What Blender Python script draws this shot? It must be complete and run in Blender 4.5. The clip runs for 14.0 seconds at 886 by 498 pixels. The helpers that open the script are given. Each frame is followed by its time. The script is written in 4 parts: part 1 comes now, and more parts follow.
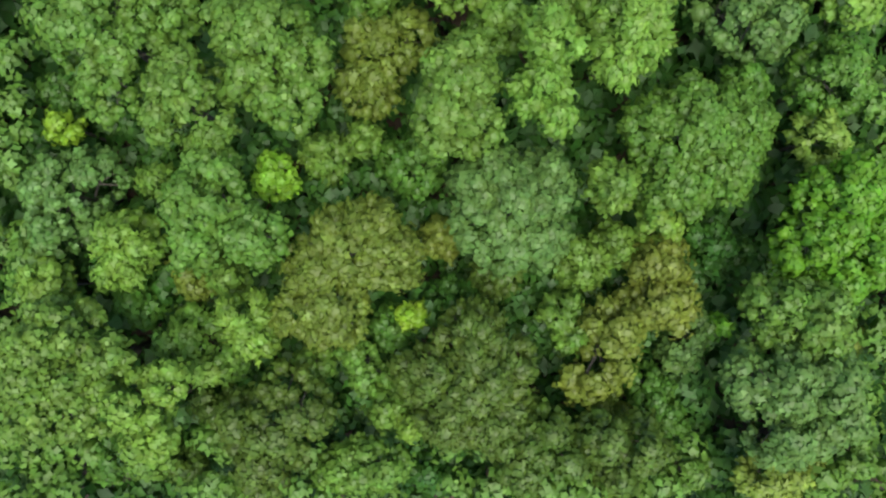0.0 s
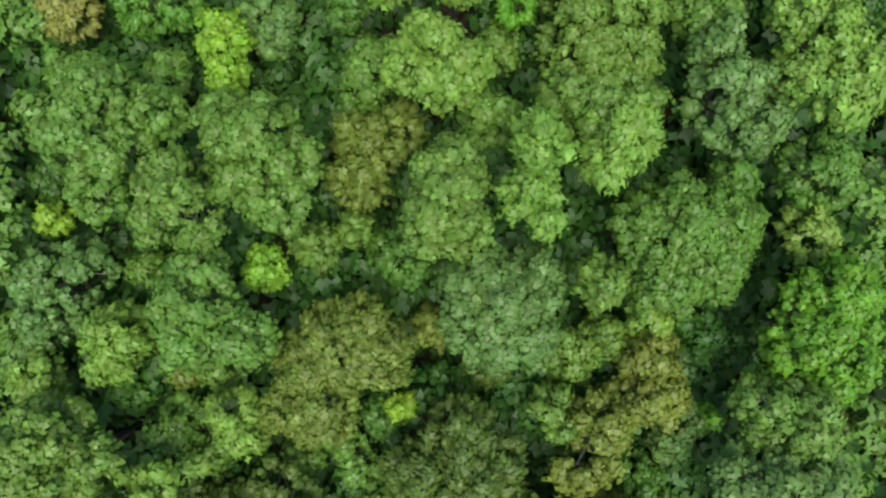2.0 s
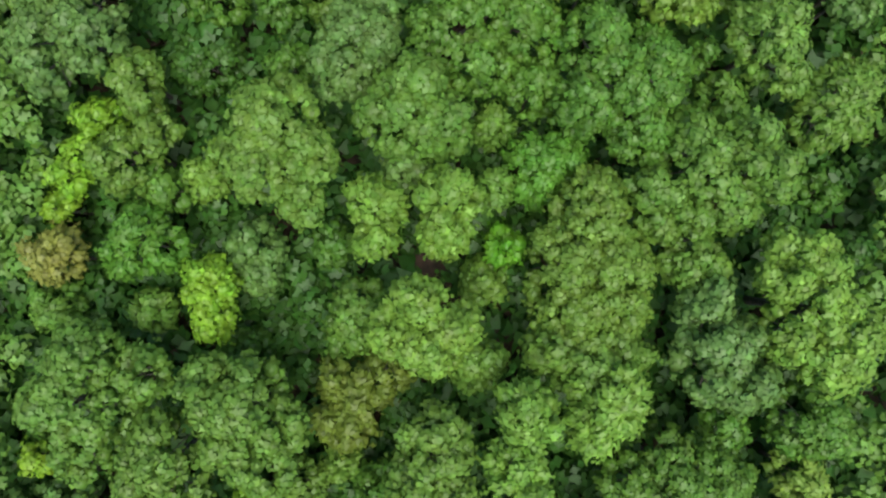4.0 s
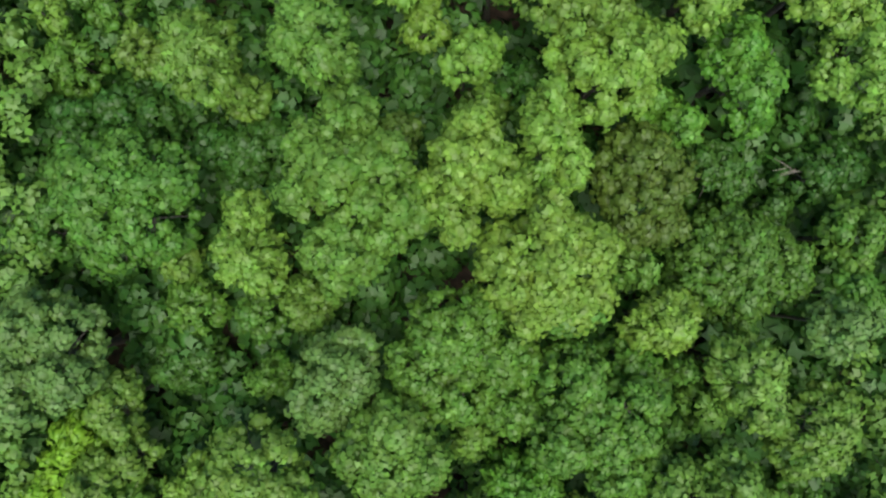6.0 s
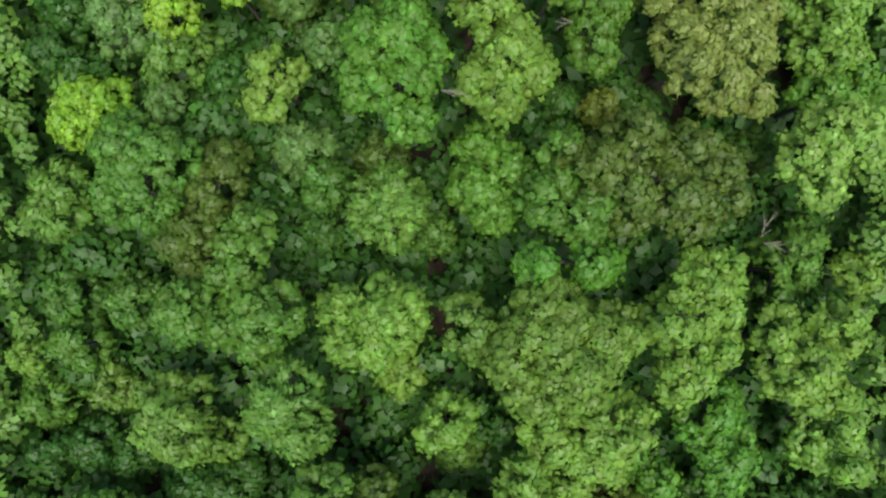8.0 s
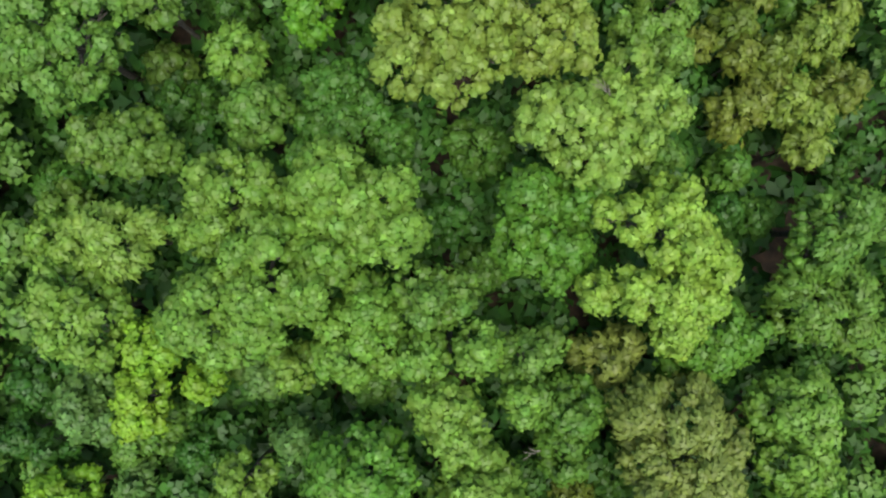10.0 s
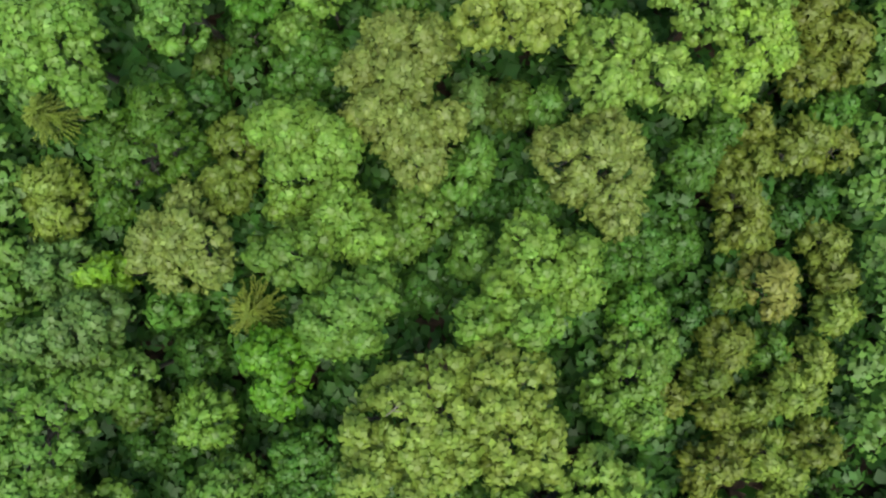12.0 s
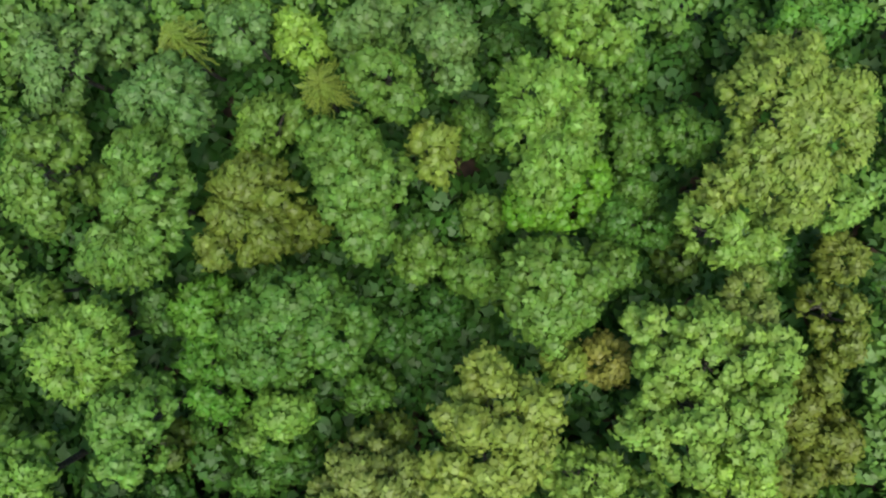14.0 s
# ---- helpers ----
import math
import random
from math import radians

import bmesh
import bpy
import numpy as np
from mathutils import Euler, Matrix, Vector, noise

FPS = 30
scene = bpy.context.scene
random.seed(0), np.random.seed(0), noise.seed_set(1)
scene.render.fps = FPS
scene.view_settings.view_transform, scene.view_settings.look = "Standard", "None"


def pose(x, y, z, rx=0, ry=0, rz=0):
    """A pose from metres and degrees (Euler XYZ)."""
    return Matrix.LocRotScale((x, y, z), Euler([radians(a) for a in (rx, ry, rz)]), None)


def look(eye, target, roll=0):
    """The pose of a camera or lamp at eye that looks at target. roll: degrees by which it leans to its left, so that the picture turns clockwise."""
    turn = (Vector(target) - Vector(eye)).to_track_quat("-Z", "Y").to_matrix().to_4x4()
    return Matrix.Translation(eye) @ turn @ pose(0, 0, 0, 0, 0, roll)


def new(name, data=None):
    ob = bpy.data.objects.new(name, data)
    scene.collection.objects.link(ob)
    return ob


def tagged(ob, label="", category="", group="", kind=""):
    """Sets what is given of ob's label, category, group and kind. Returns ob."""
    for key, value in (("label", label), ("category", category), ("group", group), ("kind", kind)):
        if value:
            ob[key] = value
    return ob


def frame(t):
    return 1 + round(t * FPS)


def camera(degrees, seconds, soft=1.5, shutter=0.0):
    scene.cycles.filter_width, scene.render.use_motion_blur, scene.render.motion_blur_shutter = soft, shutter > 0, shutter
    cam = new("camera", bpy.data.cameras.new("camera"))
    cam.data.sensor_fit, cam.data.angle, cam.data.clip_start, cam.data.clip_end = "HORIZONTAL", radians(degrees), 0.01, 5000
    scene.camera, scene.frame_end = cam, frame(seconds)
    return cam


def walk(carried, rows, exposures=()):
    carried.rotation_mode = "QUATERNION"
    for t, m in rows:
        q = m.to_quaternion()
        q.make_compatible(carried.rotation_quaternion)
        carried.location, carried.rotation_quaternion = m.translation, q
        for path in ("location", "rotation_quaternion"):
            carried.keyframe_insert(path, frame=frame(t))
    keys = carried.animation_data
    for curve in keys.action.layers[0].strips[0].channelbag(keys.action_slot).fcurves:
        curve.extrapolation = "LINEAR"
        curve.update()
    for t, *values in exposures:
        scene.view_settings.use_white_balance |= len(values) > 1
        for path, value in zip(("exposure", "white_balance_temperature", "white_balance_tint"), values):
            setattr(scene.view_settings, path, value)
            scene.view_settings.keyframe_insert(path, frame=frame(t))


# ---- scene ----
# ---- the camera: a drone looking straight down, gliding forward ----
cam = camera(62.0, 14.0, soft=2.35)
PATH = [
    (0, pose(0.000, 0.000, 54.000)),
    (0.5, pose(0.094, 0.193, 53.990)),
    (1, pose(0.235, 1.319, 53.987)),
    (1.5, pose(0.424, 3.157, 54.001)),
    (2, pose(0.617, 5.656, 54.001)),
    (2.2, pose(0.705, 6.628, 53.998)),
    (4.3, pose(1.556, 23.398, 53.743)),
    (4.5, pose(1.686, 25.349, 53.755)),
    (5, pose(1.965, 29.821, 53.763)),
    (5.5, pose(2.268, 34.773, 53.768)),
    (6, pose(2.620, 39.867, 53.755)),
    (6.5, pose(2.977, 45.065, 53.759)),
    (7, pose(3.358, 50.346, 53.767)),
    (7.5, pose(3.736, 55.722, 53.768)),
    (8, pose(4.106, 61.174, 53.790)),
    (8.2, pose(4.281, 63.498, 53.803)),
    (10.3, pose(6.123, 87.877, 53.632)),
    (10.5, pose(6.261, 89.817, 53.635)),
    (11, pose(6.663, 95.353, 53.644)),
    (11.5, pose(7.108, 101.028, 53.580)),
    (12, pose(7.643, 106.705, 53.355)),
    (12.5, pose(8.127, 112.517, 52.934)),
    (13, pose(8.544, 118.429, 52.483)),
    (13.5, pose(8.942, 124.432, 52.035)),
    (14, pose(9.294, 130.552, 51.591)),
]
walk(cam, PATH, exposures=[(0.0, 2.1), (2.2, 2.1), (5.0, 2.03), (14.0, 2.0)])

# ---- light: a bright overcast sky with a veiled sun ----
world = bpy.data.worlds.new("overcast_sky")
scene.world = world
world.use_nodes = True
wn = world.node_tree.nodes
sky = wn.new("ShaderNodeTexSky")
sky.sky_type = 'NISHITA'
sky.sun_disc = False
sky.sun_elevation, sky.sun_rotation = radians(70), radians(165)
world.node_tree.links.new(sky.outputs[0], wn["Background"].inputs[0])
wn["Background"].inputs[1].default_value = 0.058
sun = new("sun", bpy.data.lights.new("sun", "SUN"))
sun.data.energy, sun.data.angle, sun.data.color = 1.5, radians(42), (1.0, 0.97, 0.85)
sun.matrix_world = look((7, -20, 95), (0, 0, 0))


# ---- materials ----
def foliage(name, rgb, hue=0.007, val=0.11):
    """Leaves of one tint: each leaf, clump and tree a little different."""
    m = bpy.data.materials.new(name)
    m.use_nodes = True
    n, l = m.node_tree.nodes, m.node_tree.links
    n.clear()
    out = n.new("ShaderNodeOutputMaterial")
    col = n.new("ShaderNodeHueSaturation")
    col.inputs["Color"].default_value = (*rgb, 1)
    geo, obj, tex = n.new("ShaderNodeNewGeometry"), n.new("ShaderNodeObjectInfo"), n.new("ShaderNodeTexNoise")
    tex.inputs["Scale"].default_value = 1.1
    tex.inputs["Detail"].default_value = 3
    l.new(geo.outputs["Position"], tex.inputs["Vector"])
    leaf = n.new("ShaderNodeMapRange")
    leaf.inputs[3].default_value, leaf.inputs[4].default_value = 1 - val, 1 + val
    l.new(geo.outputs["Random Per Island"], leaf.inputs[0])
    patch = n.new("ShaderNodeMapRange")
    patch.inputs[1].default_value, patch.inputs[2].default_value = 0.3, 0.7
    patch.inputs[3].default_value, patch.inputs[4].default_value = 0.78, 1.22
    l.new(tex.outputs[0], patch.inputs[0])
    # fresh: leaf glints painted as a brighter value on about 8% of sprigs
    fresh = n.new("ShaderNodeMapRange")
    fresh.inputs[1].default_value, fresh.inputs[2].default_value = 0.90, 0.93
    fresh.inputs[3].default_value, fresh.inputs[4].default_value = 0.0, 0.28
    l.new(geo.outputs["Random Per Island"], fresh.inputs[0])
    pale = n.new("ShaderNodeMath")
    l.new(leaf.outputs[0], pale.inputs[0])
    l.new(fresh.outputs[0], pale.inputs[1])
    mul = n.new("ShaderNodeMath")
    mul.operation = 'MULTIPLY'
    l.new(pale.outputs[0], mul.inputs[0])
    l.new(patch.outputs[0], mul.inputs[1])
    l.new(mul.outputs[0], col.inputs["Value"])
    turn = n.new("ShaderNodeMapRange")
    turn.inputs[3].default_value, turn.inputs[4].default_value = 0.5 - hue, 0.5 + hue
    l.new(obj.outputs["Random"], turn.inputs[0])
    drift = n.new("ShaderNodeMapRange")
    drift.inputs[1].default_value, drift.inputs[2].default_value = 0.3, 0.7
    drift.inputs[3].default_value, drift.inputs[4].default_value = -0.014, 0.014
    l.new(tex.outputs[1], drift.inputs[0])
    both = n.new("ShaderNodeMath")
    l.new(turn.outputs[0], both.inputs[0])
    l.new(drift.outputs[0], both.inputs[1])
    l.new(both.outputs[0], col.inputs["Hue"])
    pr = n.new("ShaderNodeBsdfPrincipled")
    pr.inputs["Roughness"].default_value = 0.5
    pr.inputs["Specular IOR Level"].default_value = 0.35
    tr = n.new("ShaderNodeBsdfTranslucent")
    mix = n.new("ShaderNodeMixShader")
    mix.inputs[0].default_value = 0.34
    l.new(col.outputs[0], pr.inputs["Base Color"])
    l.new(col.outputs[0], tr.inputs["Color"])
    l.new(pr.outputs[0], mix.inputs[1])
    l.new(tr.outputs[0], mix.inputs[2])
    l.new(mix.outputs[0], out.inputs[0])
    return m


def linear(r, g, b):
    return tuple(k * ((c / 255 + 0.055) / 1.055) ** 2.4 for c, k in zip((r, g, b), (0.525, 0.61, 0.52)))


# tint: words for it, and its colour
TINTS = {
    "green": ("mid-green", (119, 152, 63)),
    # deep: a deep green, darkened further for shaded undergrowth and low filler trees
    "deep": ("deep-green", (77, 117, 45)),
    "vivid": ("vivid green", (112, 164, 46)),
    "bright": ("bright-green", (138, 172, 70)),
    "spring": ("fresh cool-green", (122, 158, 66)),
    "pale": ("pale-green", (150, 180, 80)),
    "fern": ("fern-green", (97, 136, 53)),
    # shade: leaf green darkened to put the dimness of the gaps into colour
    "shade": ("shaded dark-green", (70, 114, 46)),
    "lime": ("lime-green", (152, 190, 58)),
    "brightlime": ("pale lime-green", (160, 190, 76)),
    "blue": ("grey-green", (116, 148, 76)),
    "olive": ("olive-green", (106, 146, 56)),
    "dolive": ("dark olive", (102, 124, 50)),
    "moss": ("moss-green", (110, 156, 56)),
    "gold": ("yellow-olive", (155, 170, 74)),
    "goldb": ("yellow-brown", (139, 147, 61)),
    "brown": ("brownish", (128, 142, 57)),
    "khaki": ("khaki", (149, 159, 78)),
    "tan": ("tan-coloured", (166, 160, 78)),
    "oliveyellow": ("yellowish olive", (121, 154, 62)),
    "brightgold": ("yellow-green", (136, 168, 68)),
    "darklime": ("glossy lime-dark", (92, 128, 40)),
}
LEAF = {k: foliage("leaf_" + k, linear(*c)) for k, (_, c) in TINTS.items()}


def rough(name, rgb, rgb2, scale, bump=0.4):
    m = bpy.data.materials.new(name)
    m.use_nodes = True
    n, l = m.node_tree.nodes, m.node_tree.links
    pr = n["Principled BSDF"]
    pr.inputs["Roughness"].default_value = 0.9
    geo, tex, ramp, bu = n.new("ShaderNodeNewGeometry"), n.new("ShaderNodeTexNoise"), n.new("ShaderNodeValToRGB"), n.new("ShaderNodeBump")
    tex.inputs["Scale"].default_value, tex.inputs["Detail"].default_value = scale, 8
    ramp.color_ramp.elements[0].color, ramp.color_ramp.elements[1].color = (*rgb, 1), (*rgb2, 1)
    ramp.color_ramp.elements[0].position, ramp.color_ramp.elements[1].position = 0.35, 0.65
    l.new(geo.outputs["Position"], tex.inputs["Vector"])
    l.new(tex.outputs[0], ramp.inputs[0])
    l.new(ramp.outputs[0], pr.inputs["Base Color"])
    l.new(tex.outputs[0], bu.inputs["Height"])
    bu.inputs["Strength"].default_value = bump
    l.new(bu.outputs[0], pr.inputs["Normal"])
    return m


SOIL = rough("leaf_litter_soil", (0.020, 0.015, 0.010), (0.075, 0.046, 0.030), 1.6)
TWIG = rough("bare_twig", (0.08, 0.07, 0.055), (0.17, 0.15, 0.12), 8)
BARK = rough("bark", (0.03, 0.028, 0.022), (0.10, 0.09, 0.07), 6)


# ---- meshes ----
def raw_mesh(name, verts, quads, tris, material, normals=None):
    """A mesh from arrays; the triangles are shaded smooth, leaves by the normals of their bough."""
    me = bpy.data.meshes.new(name)
    me.vertices.add(len(verts))
    me.vertices.foreach_set("co", np.asarray(verts, np.float32).ravel())
    q, t = np.asarray(quads, np.int32).reshape(-1, 4), np.asarray(tris, np.int32).reshape(-1, 3)
    me.loops.add(q.size + t.size)
    me.loops.foreach_set("vertex_index", np.r_[q.ravel(), t.ravel()])
    me.polygons.add(len(q) + len(t))
    me.polygons.foreach_set("loop_start", np.r_[np.arange(len(q)) * 4, q.size + np.arange(len(t)) * 3].astype(np.int32))
    me.polygons.foreach_set("use_smooth", np.r_[np.zeros(len(q), bool), np.ones(len(t), bool)])
    me.update(calc_edges=True)
    if normals is not None:
        me.normals_split_custom_set_from_vertices(normals.astype(np.float32))
    me.materials.append(material)
    return me


def leaf_quads(c, nrm, length, aspect, rng, along):
    """Kite-shaped, slightly folded leaves at c, facing nrm."""
    N = len(c)
    r = along + rng.normal(0, 0.35, (N, 3))
    t = r - nrm * (r * nrm).sum(1)[:, None]
    t /= np.linalg.norm(t, axis=1)[:, None] + 1e-9
    b = np.cross(nrm, t)
    s = rng.uniform(0.65, 1.35, (N, 1))
    L, W = t * length / 2 * s, b * length * aspect / 2 * s
    up = nrm * length * 0.12 * s
    v = np.stack([c - L, c + W + up + L * 0.15, c + L, c - W + up + L * 0.15], 1).reshape(-1, 3)
    return v, np.arange(4 * N).reshape(N, 4)


G = (1 + 5 ** 0.5) / 2
ICO_V = np.array([(-1, G, 0), (1, G, 0), (-1, -G, 0), (1, -G, 0), (0, -1, G), (0, 1, G), (0, -1, -G), (0, 1, -G), (G, 0, -1), (G, 0, 1), (-G, 0, -1), (-G, 0, 1)]) / math.hypot(1, G)
ICO_F = np.array([(a, b, c) for a in range(12) for b in range(a + 1, 12) for c in range(b + 1, 12)
                  if max(np.linalg.norm(ICO_V[a] - ICO_V[b]), np.linalg.norm(ICO_V[b] - ICO_V[c]), np.linalg.norm(ICO_V[a] - ICO_V[c])) < 1.1])
ICO_F = ICO_F[ICO_V[ICO_F].mean(1)[:, 2] > -0.4]
for i, (a, b, c) in enumerate(ICO_F):
    if np.dot(np.cross(ICO_V[b] - ICO_V[a], ICO_V[c] - ICO_V[a]), ICO_V[a]) < 0:
        ICO_F[i] = (a, c, b)

# bough radius, spacing, leaf cover, sprig radius, sprig notch, sprig stretch, unevenness, dome depth, width and height of the leaf masses
STYLES = {
    "p": (0.52, 1.30, 0.76, 0.20, 0.55, 1.0, 0.15, 0.95, 1.55, 0.60),
    "f": (0.42, 1.34, 0.76, 0.18, 0.52, 1.1, 0.12, 0.90, 1.20, 0.34),
    "s": (0.48, 1.32, 0.76, 0.21, 0.44, 1.4, 0.18, 1.05, 1.30, 0.50),
    "h": (0.46, 1.30, 0.78, 0.18, 0.48, 1.3, 0.10, 1.05, 1.40, 0.34),
    "o": (0.46, 1.42, 0.82, 0.20, 0.58, 1.0, 0.26, 0.95, 1.50, 0.75),
    "u": (0.60, 1.20, 0.66, 0.30, 0.60, 1.1, 0.30, 0.80, 1.50, 0.50),
}
WORDS = {"p": "rounded leaf clumps", "f": "dense fine leaves", "s": "loose leafy sprays", "h": "soft feathery foliage", "o": "open clustered leaves", "*": "long radiating fronds"}
TIPS = 4
RING = np.arange(2 * TIPS).reshape(TIPS, 2)
SPRIG = np.array([(tip, cleft, (tip - 1) % (2 * TIPS)) for tip, cleft in RING] + [(1, cleft, cleft + 2) for cleft in RING[1:-1, 1]])


def sprigs(c, nrm, along, radius, notch, stretch, rng):
    """Leafy sprigs at c, facing nrm: rings of pointed leaves, some drooping and some raised."""
    N = len(c)
    t = along - nrm * (along * nrm).sum(1)[:, None]
    t /= np.linalg.norm(t, axis=1)[:, None] + 1e-9
    b = np.cross(nrm, t)
    a = np.arange(2 * TIPS) * math.pi / TIPS + rng.uniform(0, 0.5, (N, 1)) + rng.normal(0, 0.14, (N, 2 * TIPS))
    tip = np.where(np.arange(2 * TIPS) % 2 == 0, 1.0, notch)
    rad = radius[:, None] * tip * rng.uniform(0.72, 1.28, a.shape)
    fall = radius[:, None] * tip ** 2 * rng.normal(-0.18, 0.14, a.shape)
    v = (c[:, None] + (rad * np.cos(a) * stretch)[..., None] * t[:, None] + (rad * np.sin(a) / stretch ** 0.5)[..., None] * b[:, None]
         + fall[..., None] * nrm[:, None])
    f = SPRIG[None] + 2 * TIPS * np.arange(N)[:, None, None]
    return v.reshape(-1, 3), f.reshape(-1, 3)


def foliage_mesh(name, P, R, lean, centre, style, material, rng, size=0, low=0):
    """Boughs at P with radii R that lean outwards from their mass: an inner body, and leafy sprigs all over its upper side."""
    _, _, cover, sprig, notch, stretch, _, _, _, _ = STYLES[style]
    sprig = size or sprig
    cover = np.where(np.arange(len(P)) < len(P) - low, cover, 0.5 * cover)
    counts = np.maximum(5, (cover * 7.0 * R ** 2 / (0.55 * 3.14 * sprig ** 2)).astype(int))
    idx = np.repeat(np.arange(len(P)), counts)
    k = np.arange(len(idx)) - np.repeat(np.cumsum(counts) - counts, counts)
    dz = 1 - 1.12 * (k + 0.5) / counts[idx] + rng.normal(0, 0.05, len(idx))
    az = k * 2.39996 + rng.uniform(0, 6.28, len(P))[idx] + rng.normal(0, 0.25, len(idx))
    dz = np.clip(dz, -0.3, 1)
    flat = np.sqrt(1 - dz ** 2)
    d = np.c_[flat * np.cos(az), flat * np.sin(az), dz]
    star, ph = rng.integers(3, 6, len(P))[idx], rng.uniform(0, 6.28, len(P))[idx]
    wave = 1 + 0.26 * flat * np.sin(star * az + ph) + rng.normal(0, 0.045, len(idx))
    out = P - centre
    out[:, 2] = 0
    out = (out + rng.normal(0, 0.25, out.shape)) / (np.linalg.norm(out, axis=1)[:, None] + 0.3)
    form = rng.uniform(0.85, 1.2, (len(P), 3)) * (1, 1, 0.95)
    c = P[idx] + d * form[idx] * (R[idx] * wave)[:, None]
    nrm = d * 0.9 + rng.normal(0, 0.2, d.shape) + (0, 0, 0.35)
    nrm /= np.linalg.norm(nrm, axis=1)[:, None]
    along = d * (1, 1, 0.3) + out[idx] * 0.8 + rng.normal(0, 0.3, d.shape)
    v, f = sprigs(c, nrm, along, sprig * rng.uniform(0.7, 1.3, len(idx)), notch, stretch, rng)
    core = P[:, None] + ICO_V[None] * (R * (0.62 if style == "u" else 0.84))[:, None, None] * form[:, None] * rng.uniform(0.85, 1.08, (len(P), 12, 1))
    dome = (P - centre) / (np.abs(P - centre).max() + 1) * 0.3 + lean
    shade = d * 0.55 + nrm * 0.35 + dome[idx] + (0, 0, 0.15)
    normals = np.concatenate([np.repeat(shade / np.linalg.norm(shade, axis=1)[:, None], 2 * TIPS, 0), np.tile(ICO_V, (len(P), 1))])
    tris = (ICO_F[None] + 12 * np.arange(len(core))[:, None, None]).reshape(-1, 3) + len(v)
    return raw_mesh(name, np.concatenate([v, core.reshape(-1, 3)]), [], np.concatenate([f, tris]), material, normals)


def crown_boughs(lobes, style, rng):
    """Bough centres over the domed lobes (x, y, top, radius) of a crown, and a lower skirt round its rim."""
    br, spacing, _, _, _, _, uneven, dome, wide, high = STYLES[style]
    L = np.array(lobes)
    reach = np.hypot(L[:, 0], L[:, 1]).max() + L[:, 3].max() + br
    step = br * spacing
    n = int(reach / step) + 2
    i, j = np.meshgrid(np.arange(-n, n + 1), np.arange(-n, n + 1))
    turn = rng.uniform(0, 6.28)
    gx, gy = ((i + 0.5 * (j % 2)) * step).ravel(), (j * step * 0.866).ravel()
    x = gx * math.cos(turn) - gy * math.sin(turn) + rng.normal(0, 0.2 * step, gx.shape)
    y = gx * math.sin(turn) + gy * math.cos(turn) + rng.normal(0, 0.2 * step, gx.shape)
    free = np.hypot(x[:, None] - L[:, 0], y[:, None] - L[:, 1]).min(1) > 0.6 * step
    x, y = np.r_[x[free], L[:, 0]], np.r_[y[free], L[:, 1]]
    az = np.arctan2(y[:, None] - L[:, 1], x[:, None] - L[:, 0])
    edge = 0.86 + 0.13 * np.sin(3 * az + rng.uniform(0, 6, len(L))) + 0.11 * np.sin(5 * az + rng.uniform(0, 6, len(L)))
    rho = np.hypot(x[:, None] - L[:, 0], y[:, None] - L[:, 1]) / (np.maximum(L[:, 3] - 0.55 * br, 0.3) * edge)
    H = np.where(rho < 1, L[:, 2] - dome * L[:, 3] * np.minimum(rho, 1) ** 2.2, -99).max(1)
    ok = (H > -50) & ((rho.min(1) < 0.62) | (rng.uniform(0, 1, len(x)) > 0.14))
    n = int(reach / wide) + 2
    i, j = np.meshgrid(np.arange(-n, n + 1), np.arange(-n, n + 1))
    mx, my = ((i + 0.5 * (j % 2)) * wide + rng.normal(0, 0.22 * wide, i.shape)).ravel(), (j * wide * 0.866 + rng.normal(0, 0.22 * wide, i.shape)).ravel()
    far = np.hypot(x[:, None] - mx, y[:, None] - my)
    near = far.argmin(1)
    kd = np.minimum(far.min(1) / (0.5 * wide), 1.5)
    swell = high * (0.4 - 0.8 * kd ** 2) + rng.normal(0, 0.4 * high, len(mx))[near]
    P = [np.c_[x, y, H - br + rng.normal(0, uneven, len(x)) + swell][ok]]
    lean = np.c_[x - mx[near], y - my[near], np.zeros(len(x))][ok] * (0.9 * high / wide)
    top = len(P[0])
    for k, (lx, ly, lz, lr) in enumerate(lobes):
        m = max(4, int(6.28 * lr / (br * 1.5)))
        a = (np.arange(m) + rng.uniform(-0.3, 0.3, m)) * 6.28 / m
        r = np.maximum(lr - 0.6 * br, 0.2) * rng.uniform(0.82, 1.04, m)
        q = np.c_[lx + r * np.cos(a), ly + r * np.sin(a), lz - br - lr * rng.uniform(0.95, 1.6, m)]
        free = np.ones(m, bool)
        for o, (ox, oy, oz, orr) in enumerate(lobes):
            if o != k:
                free &= np.hypot(q[:, 0] - ox, q[:, 1] - oy) > 0.8 * orr
        P.append(q[free])
    P = np.concatenate(P)
    return P, br * rng.uniform(0.6, 1.5, len(P)), np.r_[lean, np.zeros((len(P) - top, 3))], len(P) - top


def tube(points, radii, ring=6):
    """A tapered limb along points."""
    v, f = [], []
    for p, r in zip(points, radii):
        v += [(p[0] + r * math.cos(6.2832 * j / ring), p[1] + r * math.sin(6.2832 * j / ring), p[2]) for j in range(ring)]
    for k in range(len(points) - 1):
        f += [(k * ring + j, k * ring + (j + 1) % ring, (k + 1) * ring + (j + 1) % ring, (k + 1) * ring + j) for j in range(ring)]
    return v, f


def part(name, me, parent, label=""):
    ob = new(name, me)
    ob.parent = parent
    return tagged(ob, label)


LOBES = []


